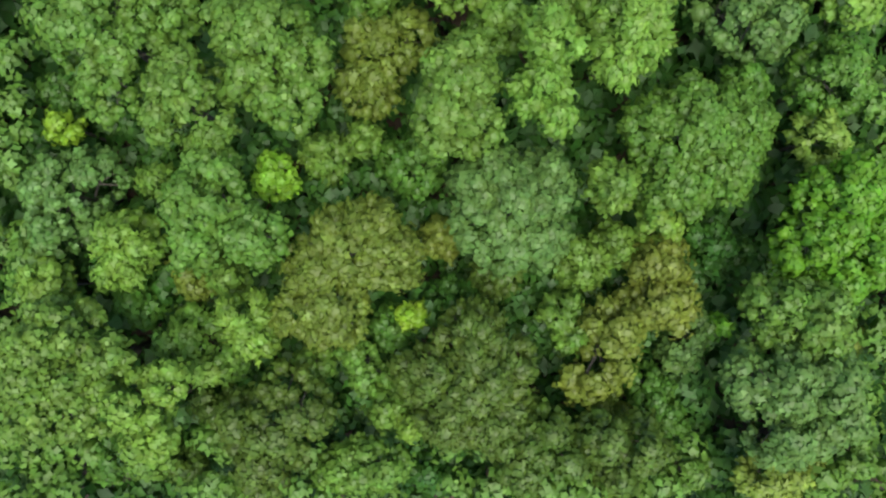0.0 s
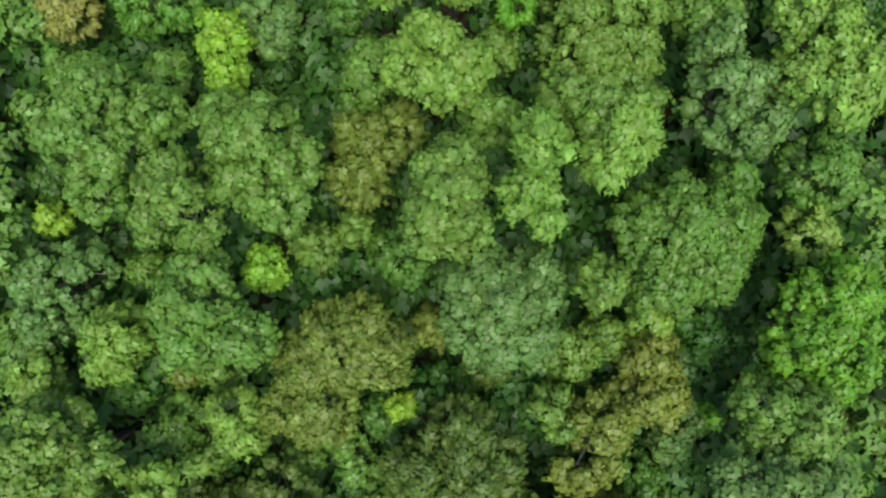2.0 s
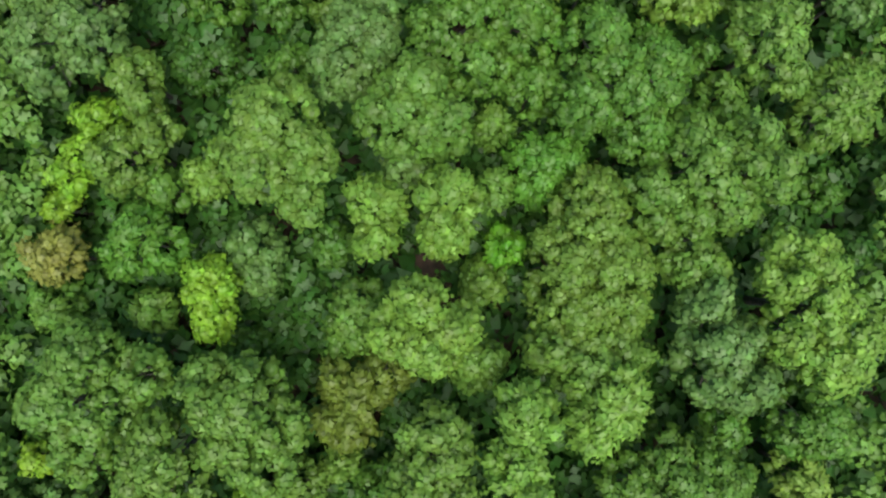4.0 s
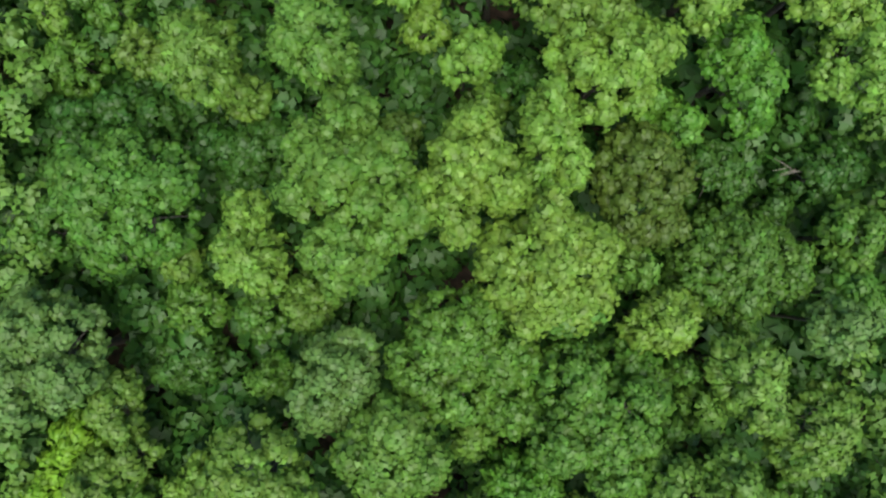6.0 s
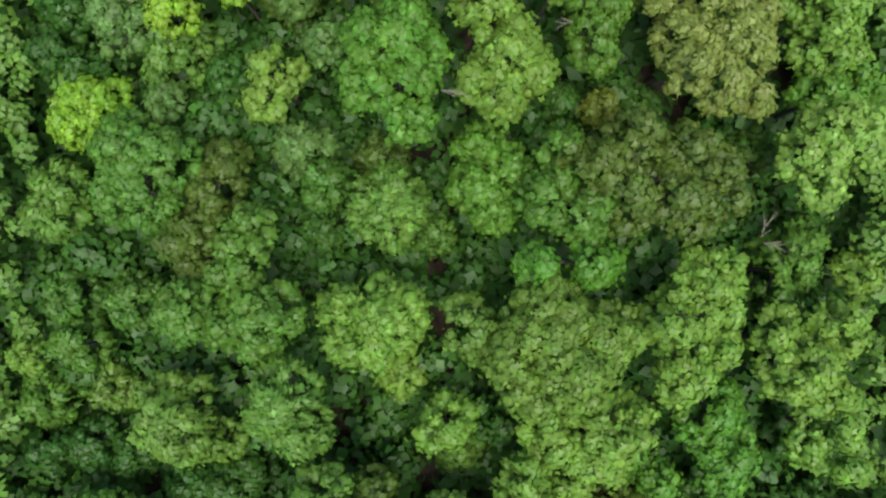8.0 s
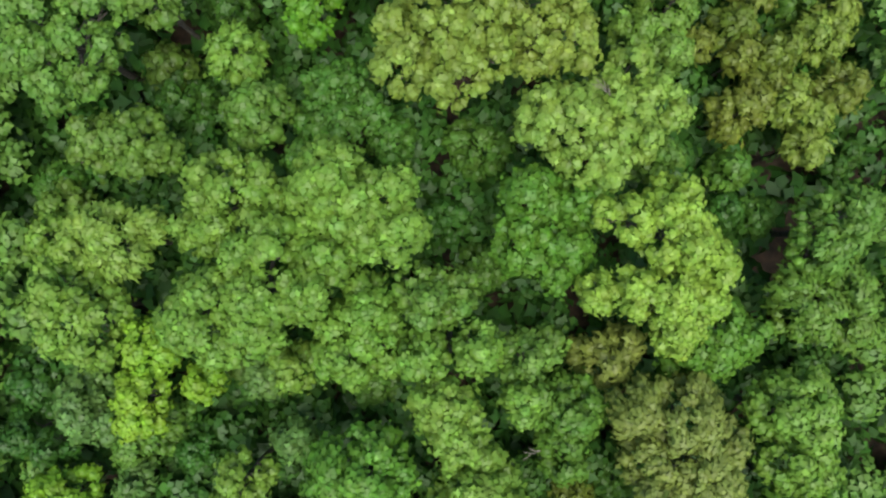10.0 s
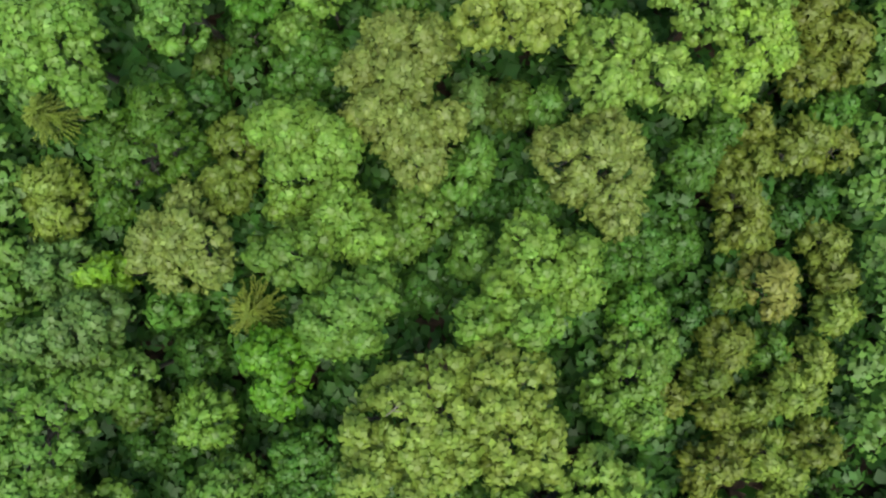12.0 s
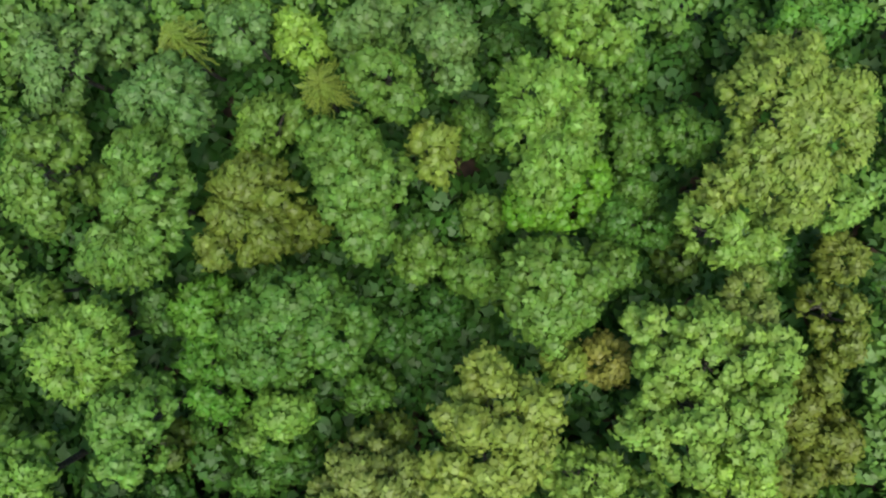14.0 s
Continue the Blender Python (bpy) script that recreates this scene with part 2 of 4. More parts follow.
def tree(style, tint, x, y, top, *lobes, bare=()):
    """A tree at (x, y); lobes of its crown as (dx, dy, radius), the first the highest."""
    rng = np.random.default_rng(int(abs(x) * 1000) * 7 + int(abs(y) * 100))
    big = max(l[2] for l in lobes)
    reach = max(math.hypot(l[0], l[1]) + l[2] for l in lobes)
    name = "young_conifer" if style == "*" else "broadleaf_tree" if len(lobes) > 2 else "young_tree"
    base = new(name)
    base.location = (x, y, 0)
    size = "broad" if reach > 3.2 else "medium" if reach > 1.9 else "small"
    words = f"{size} {TINTS[tint][0]} {'conifer' if style == '*' else 'broadleaf tree'} with {WORDS[style]}"
    tagged(base, words, "tree", {"young_conifer": "young conifers", "young_tree": "young trees between the crowns"}.get(name, "tall canopy trees"))
    LOBES.extend((x + dx, y + dy, r) for dx, dy, r in lobes)
    full = [(dx, dy, top - 0.45 * (big - r) - (0 if i == 0 else rng.uniform(0, 0.7)), r) for i, (dx, dy, r) in enumerate(lobes)]
    h = top - big * 0.9
    r0 = 0.10 + 0.05 * reach
    bend = rng.normal(0, 0.2, 2)
    pts = [(bend[0] * math.sin(2.5 * s), bend[1] * math.sin(2.5 * s), h * s) for s in np.linspace(0, 1, 6)]
    v, f = tube(pts, [r0 * 1.6] + [r0 * (1 - 0.65 * s) for s in np.linspace(0.2, 1, 5)], 8)
    part("trunk", raw_mesh("trunk", v, f, [], BARK), base)
    for dx, dy, z, r in full:
        s0, e = rng.uniform(0.5, 0.8), np.array((dx, dy, z - r * 1.1 - 1.2))
        a = np.array((bend[0] * math.sin(2.5 * s0), bend[1] * math.sin(2.5 * s0), h * s0))
        path = [a + (e - a) * s + np.array((0, 0, 0.5)) * math.sin(3.1 * s) for s in (0, 0.35, 0.7, 1)]
        v, f = tube(path, [r0 * 0.5, r0 * 0.38, r0 * 0.25, 0.03])
        for w in range(4):
            b = rng.uniform(0, 6.28)
            tip = e + np.array((math.cos(b) * r * 0.8, math.sin(b) * r * 0.8, rng.uniform(-0.4, -0.1) * r))
            v2, f2 = tube([path[2], (path[2] + tip) / 2 + (0, 0, 0.15), tip], [r0 * 0.22, r0 * 0.14, 0.02], 5)
            f += [tuple(i + len(v) for i in q) for q in f2]
            v += v2
        part("limb", raw_mesh("limb", v, f, [], BARK), base)
    for bx, by, ln, turn in bare:
        b = math.radians(turn)
        u = np.array((math.cos(b), math.sin(b), 0))
        a = np.array((bx, by, top - 0.9))
        v, f = [], []
        for k in range(5):
            w = u * rng.uniform(0.5, 1) + np.array((-u[1], u[0], 0)) * rng.uniform(-0.6, 0.6)
            q = [a + u * ln * 0.12 * k, a + u * ln * 0.12 * k + w * ln * 0.3 + (0, 0, 0.15), a + u * ln * 0.12 * k + w * ln * 0.55 + (0, 0, 0.1)]
            v2, f2 = tube(q, [0.03, 0.022, 0.01], 5)
            f += [tuple(i + len(v) for i in c) for c in f2]
            v += v2
        part("bare_branch", raw_mesh("bare_branch", v, f, [], TWIG), base, "pale leafless twigs sticking out")
    if style == "*":
        part("crown", frond_mesh(lobes[0][2], top, LEAF[tint], rng), base)
    else:
        P, R, lean, inner = crown_boughs(full, style, rng)
        part("crown", foliage_mesh("crown", P, R, lean, np.array((0, 0, top - big)), style, LEAF[tint], rng, low=inner), base)
    return base


def frond_mesh(r, top, material, rng):
    """Long thin fronds that radiate from the tip in tiers and droop."""
    C, N, A = [], [], []
    for tier in range(7):
        for k in range(16):
            a = rng.uniform(0, 6.28)
            ln = r * (0.25 + 0.75 * ((tier + 1) / 7) ** 0.8) * rng.uniform(0.8, 1.25)
            s = np.linspace(0.08, 1, 26)[:, None] ** 0.9
            d = np.array((math.cos(a), math.sin(a), 0))
            c = d * ln * s + np.array((0, 0, 1)) * (top - 0.35 * tier + 0.25 * s - 0.7 * s ** 2 * (0.5 + ln / r))
            C.append(c + rng.normal(0, 0.035, c.shape))
            side = np.array((-d[1], d[0], 0)) * rng.choice([-1, 1], (26, 1))
            A.append(d * 1.2 + side * 0.5 + rng.normal(0, 0.15, c.shape))
            n = np.array((0, 0, 1)) + rng.normal(0, 0.3, c.shape)
            N.append(n / np.linalg.norm(n, axis=1)[:, None])
    v, q = leaf_quads(np.concatenate(C), np.concatenate(N), 0.26, 0.28, rng, np.concatenate(A) * 3)
    return raw_mesh("crown", v, q, [], material)


# ---- the ground ----
g = bmesh.new()
bmesh.ops.create_grid(g, x_segments=60, y_segments=60, size=2000)
gm = bpy.data.meshes.new("ground")
g.to_mesh(gm)
g.free()
gm.materials.append(SOIL)
tagged(new("ground", gm), "reddish-brown leaf-litter forest floor under the trees", "ground", kind="structure")

# ---- the trees, along the flight ----
tree("p", "green", -18.88, 12.03, 15.4, (0.02, 2.34, 2.16), (-1.00, -0.09, 2.40), (0.94, -1.05, 2.16), (3.19, 1.38, 1.69), (-0.19, -3.23, 1.69))
tree("f", "lime", -23.52, 7.48, 9.8, (0.00, -0.00, 1.15))
tree("p", "green", -9.84, 10.83, 15.9, (-0.32, 1.04, 2.76), (-2.01, 1.89, 1.67), (1.31, -2.65, 1.82), (1.93, -0.23, 1.67), (-0.51, -1.14, 1.82))
tree("p", "green", -14.49, 7.98, 15.4, (-0.12, 0.54, 2.64), (1.29, -1.02, 1.53), (-1.14, -0.71, 1.38))
tree("s", "brown", -3.74, 11.67, 11.7, (-0.23, 0.51, 2.43), (-0.85, -1.78, 1.94), (1.74, 1.43, 1.61))
tree("p", "green", 1.00, 8.32, 15.9, (-0.12, 0.77, 2.13), (-0.42, -1.36, 2.13), (1.09, -1.36, 1.36), (0.19, 2.27, 1.51))
tree("s", "bright", 5.85, 9.81, 15.9, (0.20, 1.71, 1.82), (-0.42, -1.03, 1.67), (0.45, -2.55, 1.05))
tree("s", "bright", 10.48, 11.74, 15.4, (0.31, 0.48, 2.32), (-0.70, -1.10, 1.53))
tree("f", "olive", 23.02, 10.19, 13.1, (0.00, 0.00, 2.40))
tree("s", "pale", 22.82, 6.66, 11.7, (0.00, -0.00, 1.77))
tree("f", "olive", 14.86, 5.93, 14.5, (-0.35, 0.73, 3.48), (-1.12, -2.09, 2.51), (2.02, 1.36, 2.51), (1.08, -1.15, 2.51), (-2.78, 1.04, 1.71))
tree("s", "olive", 18.25, 9.87, 11.7, (0.00, 0.00, 1.45))
tree("p", "blue", -23.02, 3.26, 11.7, (-0.51, 0.35, 2.60), (1.59, 1.30, 1.94), (-0.68, -1.93, 1.94))
tree("f", "lime", -10.38, 4.43, 10.3, (0.00, 0.00, 1.56))
tree("s", "green", -6.62, 6.16, 9.8, (-0.76, -0.37, 1.65), (1.57, 0.75, 1.15))
tree("p", "green", -12.70, 1.93, 15.4, (-1.02, 0.27, 2.32), (-0.31, 2.40, 1.69), (0.59, -0.05, 1.85), (-1.21, -1.59, 1.53), (2.12, -1.28, 1.85))
tree("s", "bright", -19.27, -0.16, 11.7, (0.06, 0.52, 2.10), (-0.13, -1.09, 1.45))
tree("s", "green", -18.21, 4.35, 8.7, (0.00, 0.00, 1.16))
tree("p", "bright", -23.98, -2.22, 11.7, (0.00, 0.00, 1.77))
tree("h", "brown", -5.79, -1.13, 14.5, (0.31, 1.16, 2.83), (-1.23, -0.10, 2.51), (2.54, 0.53, 2.03), (-0.91, -2.60, 2.35), (1.62, 2.40, 1.87), (-3.01, -2.56, 1.39))
tree("p", "brown", -16.01, -1.65, 8.2, (0.00, 0.00, 1.86))
tree("p", "olive", -19.69, -3.34, 8.2, (0.00, 0.00, 1.69))
tree("p", "green", -13.27, -1.94, 9.8, (0.00, 0.00, 1.31))
tree("s", "bright", -11.36, -4.54, 13.1, (-0.24, 0.43, 1.75), (0.45, -0.82, 1.27))
tree("p", "green", -21.19, -7.09, 15.9, (-0.30, 2.54, 2.29), (-1.52, 0.40, 2.29), (0.61, -0.51, 2.29), (-0.88, -2.02, 2.13), (2.64, 1.08, 1.36), (1.97, -1.98, 1.67))
tree("p", "bright", -16.54, -8.94, 15.4, (-0.53, 0.35, 2.00), (0.17, -1.45, 1.53), (1.15, 1.34, 1.22))
tree("p", "green", -15.26, -6.05, 9.8, (-0.73, 0.46, 1.98), (1.32, -0.83, 1.48))
tree("s", "pale", -14.85, -7.49, 9.8, (0.00, 0.00, 0.92))
tree("p", "green", -8.00, -7.02, 9.8, (0.00, 0.00, 1.15))
tree("p", "dolive", -9.95, -10.64, 14, (-0.01, -0.43, 2.54), (1.96, 1.23, 1.73), (-1.52, 0.27, 1.89), (-0.58, -2.25, 1.89), (0.71, 2.50, 1.57))
tree("p", "dolive", -14.63, -10.08, 8.2, (0.00, 0.00, 1.69))
tree("f", "green", -5.02, -7.28, 9.8, (-0.36, 0.74, 1.31), (0.29, -0.58, 1.48))
tree("s", "lime", -2.03, -4.06, 9.8, (0.00, 0.00, 0.92))
tree("f", "fern", -3.13, -4.96, 8.7, (0.00, 0.00, 1.50))
tree("s", "dolive", 1.81, -7.99, 14, (0.29, 0.05, 3.03), (-0.04, 2.64, 2.38), (-2.57, 0.43, 2.21), (1.55, -2.13, 2.54), (-1.31, -1.78, 2.21), (1.84, 1.40, 1.89))
tree("p", "blue", 4.04, 2.23, 14.5, (0.24, 0.32, 2.83), (-1.35, 1.24, 2.19), (1.76, 1.55, 2.03), (-0.41, -1.57, 2.19), (1.44, -1.57, 1.87), (-1.98, -0.64, 1.71))
tree("p", "fern", -1.73, 5.53, 9.8, (0.87, 0.81, 1.61), (-1.06, -0.16, 1.61), (0.23, -0.81, 1.45))
tree("p", "goldb", -0.13, 0.70, 8.7, (0.00, 0.00, 1.33))
tree("s", "spring", 9.89, 3.69, 13.1, (0.00, 0.00, 1.59))
tree("p", "green", 9.44, -0.43, 10.3, (1.15, 0.78, 1.46), (-0.77, -0.52, 1.79))
tree("p", "bright", 13.04, 1.32, 11.7, (0.00, 0.00, 1.45))
tree("p", "goldb", 12.89, -2.52, 11.7, (0.54, -0.68, 1.94), (0.22, 1.58, 1.94), (-1.11, -1.31, 1.61))
tree("p", "goldb", 9.89, -6.19, 11.7, (0.63, 1.38, 1.94), (-0.05, -0.86, 1.61), (-1.36, -1.80, 1.28))
tree("s", "green", 7.64, -4.63, 10.3, (-0.31, 0.77, 1.30), (0.34, -0.85, 1.23))
tree("p", "dolive", 5.88, -11.94, 13.1, (-0.27, 0.81, 1.91), (1.31, -0.11, 1.59), (-0.92, -1.06, 1.59))
tree("p", "dolive", 10.57, -11.98, 13.1, (-1.15, 0.86, 1.75), (1.10, 0.21, 1.91), (-0.21, -1.35, 1.59))
tree("p", "brown", 10.64, -10.06, 8.2, (0.00, 0.00, 1.51))
tree("p", "blue", 15.41, -5.74, 9.8, (0.27, 0.50, 1.65), (-0.43, -0.79, 1.31))
tree("s", "vivid", 16.87, -4.71, 9.8, (0.00, 0.00, 0.85))
tree("f", "fern", 13.65, -9.96, 8.7, (-0.12, -0.00, 1.67), (0.83, -1.30, 1.33), (-0.85, 1.70, 1.16))
tree("p", "deep", 16.89, 0.03, 8.7, (0.00, 0.00, 1.84))
tree("p", "deep", 19.08, -0.64, 8.2, (0.00, 0.00, 1.69))
tree("p", "vivid", 22.50, 0.98, 15.4, (-0.33, 1.22, 2.48), (-1.33, -0.95, 2.16), (0.52, -1.57, 2.16), (1.05, 2.43, 1.85), (-0.02, -3.09, 1.22), (0.97, 0.27, 1.53))
tree("p", "green", 20.28, -4.06, 15.4, (0.03, 0.07, 2.48), (-1.71, 1.03, 1.53), (1.12, -0.83, 1.85))
tree("p", "blue", 19.71, -8.38, 15.9, (-0.81, 0.74, 2.76), (1.54, 1.08, 2.29), (-0.29, -1.97, 2.29), (-2.58, 1.15, 1.51), (2.00, -1.29, 1.67))
tree("h", "brown", 25.87, -5.67, 8.2, (0.00, 0.00, 1.17))
tree("s", "gold", 20.10, -13.60, 11.7, (0.43, 0.07, 1.94), (-0.99, -0.16, 1.28))
tree("p", "green", 24.33, -12.52, 11.7, (0.00, 0.00, 1.61))
tree("s", "fern", -20.34, -13.11, 10.3, (0.24, 0.49, 1.30), (-0.24, -0.49, 1.30))
tree("p", "green", -17.87, -13.10, 9.8, (0.00, 0.00, 1.31))
tree("p", "spring", -4.94, -13.26, 11.7, (0.30, 0.07, 1.77), (-1.61, -0.21, 1.45), (1.93, 0.16, 1.12))
tree("p", "green", -3.47, -9.97, 8.7, (0.00, 0.00, 1.67))
tree("s", "bright", -2.16, -11.08, 9.8, (0.00, 0.00, 0.85))
tree("p", "deep", -0.81, -14.13, 8.2, (0.00, 0.00, 1.69))
tree("p", "deep", -24.22, 9.93, 8.2, (0.00, 0.00, 1.82))
tree("p", "deep", 0.54, -3.34, 8.2, (0.00, 0.00, 1.69))
tree("s", "dolive", 3.54, -1.47, 8.7, (-0.00, 0.00, 1.84))
tree("p", "dolive", -16.27, -13.75, 8.2, (0.00, 0.00, 1.34))
tree("s", "green", 15.30, -13.76, 9.8, (0.00, 0.00, 1.31))
tree("p", "blue", -20.22, 33.56, 14.5, (-0.47, 1.71, 2.49), (1.16, -0.82, 2.17), (-1.25, -1.16, 1.86), (2.22, 1.58, 1.54), (-1.48, -2.73, 1.54))
tree("p", "green", -16.97, 30.48, 11.7, (-0.15, 0.63, 1.60), (0.23, -0.99, 1.28))
tree("s", "olive", -13.01, 36.22, 9.8, (0.00, 0.00, 1.80))
tree("f", "fern", -8.73, 35.88, 9.8, (0.00, 0.00, 1.64))
tree("f", "green", -5.80, 36.57, 9.8, (0.00, 0.00, 1.97))
tree("f", "deep", -13.81, 32.63, 8.2, (-0.57, -0.13, 2.02), (0.82, 0.18, 1.68))
tree("h", "olive", -8.04, 31.92, 9.8, (0.00, 0.00, 1.31))
tree("p", "blue", -3.68, 32.31, 14, (0.07, 0.25, 2.36), (-0.84, -1.37, 1.88), (1.05, 1.42, 1.56))
tree("f", "olive", 3.67, 33.89, 14, (-0.66, 0.93, 2.85), (-2.24, -1.03, 2.20), (0.90, 1.80, 2.20), (-0.05, -2.63, 1.88), (2.47, -0.40, 2.20))
tree("f", "olive", 6.88, 30.17, 11.7, (0.00, 0.00, 1.93))
tree("f", "olive", 11.53, 29.94, 14.5, (0.82, -0.27, 2.65), (-1.41, 2.50, 2.17), (-2.04, -1.24, 2.01), (2.56, 0.91, 1.70), (1.35, -2.79, 1.86), (-0.82, 0.61, 1.86))
tree("p", "olive", 9.86, 36.23, 14, (0.00, 0.00, 1.56))
tree("s", "bright", 16.16, 35.92, 11.7, (0.00, 0.00, 1.76))
tree("f", "olive", 14.09, 32.85, 10.3, (0.00, 0.00, 1.95))
tree("s", "fern", 17.37, 32.38, 9.8, (0.00, 0.00, 0.98))
tree("s", "spring", 20.24, 32.33, 14, (0.08, 0.23, 2.36), (0.82, -1.73, 1.40), (-1.05, 1.07, 1.40))
tree("s", "spring", 18.75, 29.97, 9.8, (0.00, 0.00, 1.47))
tree("s", "fern", 16.59, 28.38, 8.7, (0.00, 0.00, 1.15))
tree("s", "spring", 24.61, 28.99, 13.1, (0.08, -0.14, 2.39), (-1.02, -1.13, 1.74), (0.88, 1.40, 1.74))
tree("p", "blue", 25.24, 35.33, 14, (0.00, 0.00, 1.88))
tree("s", "fern", 25.19, 24.09, 8.7, (0.00, 0.00, 1.25))
tree("s", "lime", -20.80, 26.83, 10.3, (0.86, 1.45, 1.62), (-0.36, -0.50, 1.29), (-1.00, -1.79, 1.29))
tree("s", "lime", -22.33, 23.11, 9.8, (0.00, 0.00, 0.98))
tree("p", "green", -17.30, 26.19, 11.7, (-0.56, -0.51, 2.09), (1.51, 1.38, 1.28))
tree("p", "olive", -15.58, 24.08, 9.8, (0.00, 0.00, 1.47))
tree("s", "bright", -12.90, 25.30, 10.3, (-0.19, -0.57, 1.29), (0.34, 1.03, 0.96))
tree("p", "spring", -7.98, 26.06, 15.4, (-0.14, 1.68, 2.62), (-1.03, 0.13, 2.30), (1.46, -0.49, 1.99), (-0.67, -1.41, 1.83), (1.52, -2.94, 1.37))
tree("p", "green", -0.37, 28.19, 14.5, (0.25, 1.14, 2.33), (-0.68, -0.73, 2.17), (1.50, -0.74, 1.86), (-2.19, -0.15, 1.23))
tree("p", "blue", -0.81, 25.35, 11.7, (0.00, 0.00, 1.44))
tree("s", "bright", -2.46, 22.36, 13.1, (-0.07, 0.76, 1.74), (0.10, -1.14, 1.42))
tree("s", "bright", 1.60, 22.57, 14, (0.14, 0.86, 1.88), (-0.17, -1.02, 1.72))
tree("s", "spring", 4.30, 24.07, 11.7, (0.00, 0.00, 1.28))
tree("s", "vivid", 5.13, 20.69, 10.3, (0.00, 0.00, 1.23))
tree("p", "green", 4.07, 18.46, 8.7, (0.00, 0.00, 1.66))
tree("s", "green", 4.36, 28.00, 9.8, (0.00, -0.00, 1.31))
tree("s", "fern", -5.44, 20.81, 9.8, (0.00, 0.00, 1.47))
tree("h", "moss", 7.64, 25.57, 11.7, (-0.42, -0.21, 2.25), (0.83, 0.42, 1.60))
tree("f", "oliveyellow", 9.95, 19.64, 14.2, (-0.05, 2.22, 2.51), (-1.30, 0.34, 2.51), (1.21, 0.03, 2.51), (-0.98, -2.49, 2.67), (1.49, -2.46, 2.19), (0.21, 3.79, 1.87))
tree("p", "green", 9.94, 14.26, 14, (0.02, -0.31, 2.68), (1.81, 0.41, 1.72), (-2.26, 0.42, 1.56))
tree("p", "green", 17.15, 24.85, 14.5, (-1.08, 0.45, 2.49), (-1.85, 1.67, 1.54), (-3.66, -1.42, 1.86), (1.38, 0.14, 2.33), (0.42, -1.42, 2.17), (2.84, -0.18, 1.86), (1.85, 1.97, 1.54))
tree("p", "green", 15.57, 21.10, 13.1, (-0.53, 1.38, 1.74), (0.44, -1.16, 1.90))
tree("p", "bright", 22.07, 16.89, 15.4, (-0.09, 0.40, 2.15), (-0.16, 2.87, 1.83), (-1.76, 1.97, 1.52), (2.01, -1.42, 1.99), (0.75, -2.63, 1.83), (-1.08, -1.41, 1.83), (-2.19, 3.81, 0.91))
tree("p", "blue", 17.44, 14.41, 14.5, (-0.12, 0.30, 2.49), (-0.87, 2.84, 1.70), (1.07, -1.54, 2.17), (-0.92, -1.45, 1.39))
tree("p", "deep", 26.28, 20.16, 9.8, (0.00, 0.00, 1.47))
tree("s", "moss", -16.68, 20.83, 11.7, (-0.16, 0.68, 1.76), (-0.77, -0.60, 1.60), (1.18, -0.27, 1.44))
tree("h", "tan", -21.98, 20.06, 11.7, (0.00, 0.00, 1.86))
tree("s", "spring", -22.81, 16.88, 9.8, (0.00, 0.00, 1.64))
tree("p", "blue", -10.11, 19.96, 10.3, (-0.13, 0.55, 1.78), (0.25, -1.05, 1.29))
tree("f", "lime", -12.59, 17.55, 11.7, (-0.08, 0.75, 1.76), (0.14, -1.30, 1.34))
tree("s", "green", -16.56, 16.56, 9.8, (0.00, 0.00, 1.47))
tree("p", "green", -3.98, 16.31, 11.7, (0.29, 0.72, 1.76), (-0.35, -0.87, 1.60))
tree("p", "bright", 0.32, 16.05, 15.4, (-0.42, 0.95, 1.99), (0.50, -1.16, 1.68), (-1.33, -0.24, 1.68), (1.72, 0.07, 1.52))
tree("p", "deep", -11.17, 13.82, 8.7, (0.00, -0.00, 1.66))
tree("p", "green", 3.35, 13.50, 11.7, (0.00, 0.00, 1.76))
tree("s", "fern", -19.14, 58.22, 9.8, (0.00, 0.00, 1.80))
tree("f", "fern", -15.23, 57.92, 9.8, (0.00, 0.00, 1.97))
tree("s", "olive", -18.23, 55.15, 10.3, (0.00, 0.00, 1.78))
tree("s", "bright", -21.64, 54.44, 10.3, (0.00, 0.00, 1.13))
tree("f", "olive", -10.62, 57.63, 14, (0.00, 0.00, 1.88))
tree("p", "olive", -6.90, 56.97, 14, (0.62, 0.41, 2.36), (-1.49, -0.32, 1.56), (0.07, -0.63, 1.56))
tree("s", "bright", -0.18, 56.85, 14, (1.14, 0.53, 2.36), (-1.36, 0.47, 1.88), (0.22, -1.14, 1.56), (-1.33, -1.17, 1.24))
tree("p", "green", 5.76, 56.67, 13.1, (0.26, -0.49, 1.74), (-0.39, 0.74, 1.42))
tree("p", "oliveyellow", 10.61, 55.38, 15.9, (0.78, -0.52, 2.75), (-0.44, 1.61, 2.75), (-2.31, -0.29, 2.12), (-0.21, -2.43, 1.81), (2.54, 0.93, 2.12), (-2.06, -2.19, 1.20))
tree("o", "bright", 18.33, 56.21, 14.5, (0.67, 1.30, 2.17), (-0.91, 0.97, 2.02), (-0.31, -1.52, 1.86), (1.46, -0.65, 1.39), (-1.05, -3.14, 1.07), (0.60, 3.50, 1.60), (1.90, 3.90, 1.00))
tree("p", "bright", 24.47, 55.27, 15.4, (-0.79, -0.68, 1.99), (-1.51, 1.40, 1.52), (0.93, -1.95, 1.52), (1.58, 1.42, 1.68))
tree("p", "bright", 26.21, 50.47, 14, (0.15, 0.89, 1.88), (-0.95, -0.71, 1.24), (0.61, -1.33, 1.24))
tree("s", "spring", -11.86, 50.90, 13.1, (0.05, 0.57, 2.39), (-0.78, -0.43, 1.58), (0.83, -1.07, 1.42))
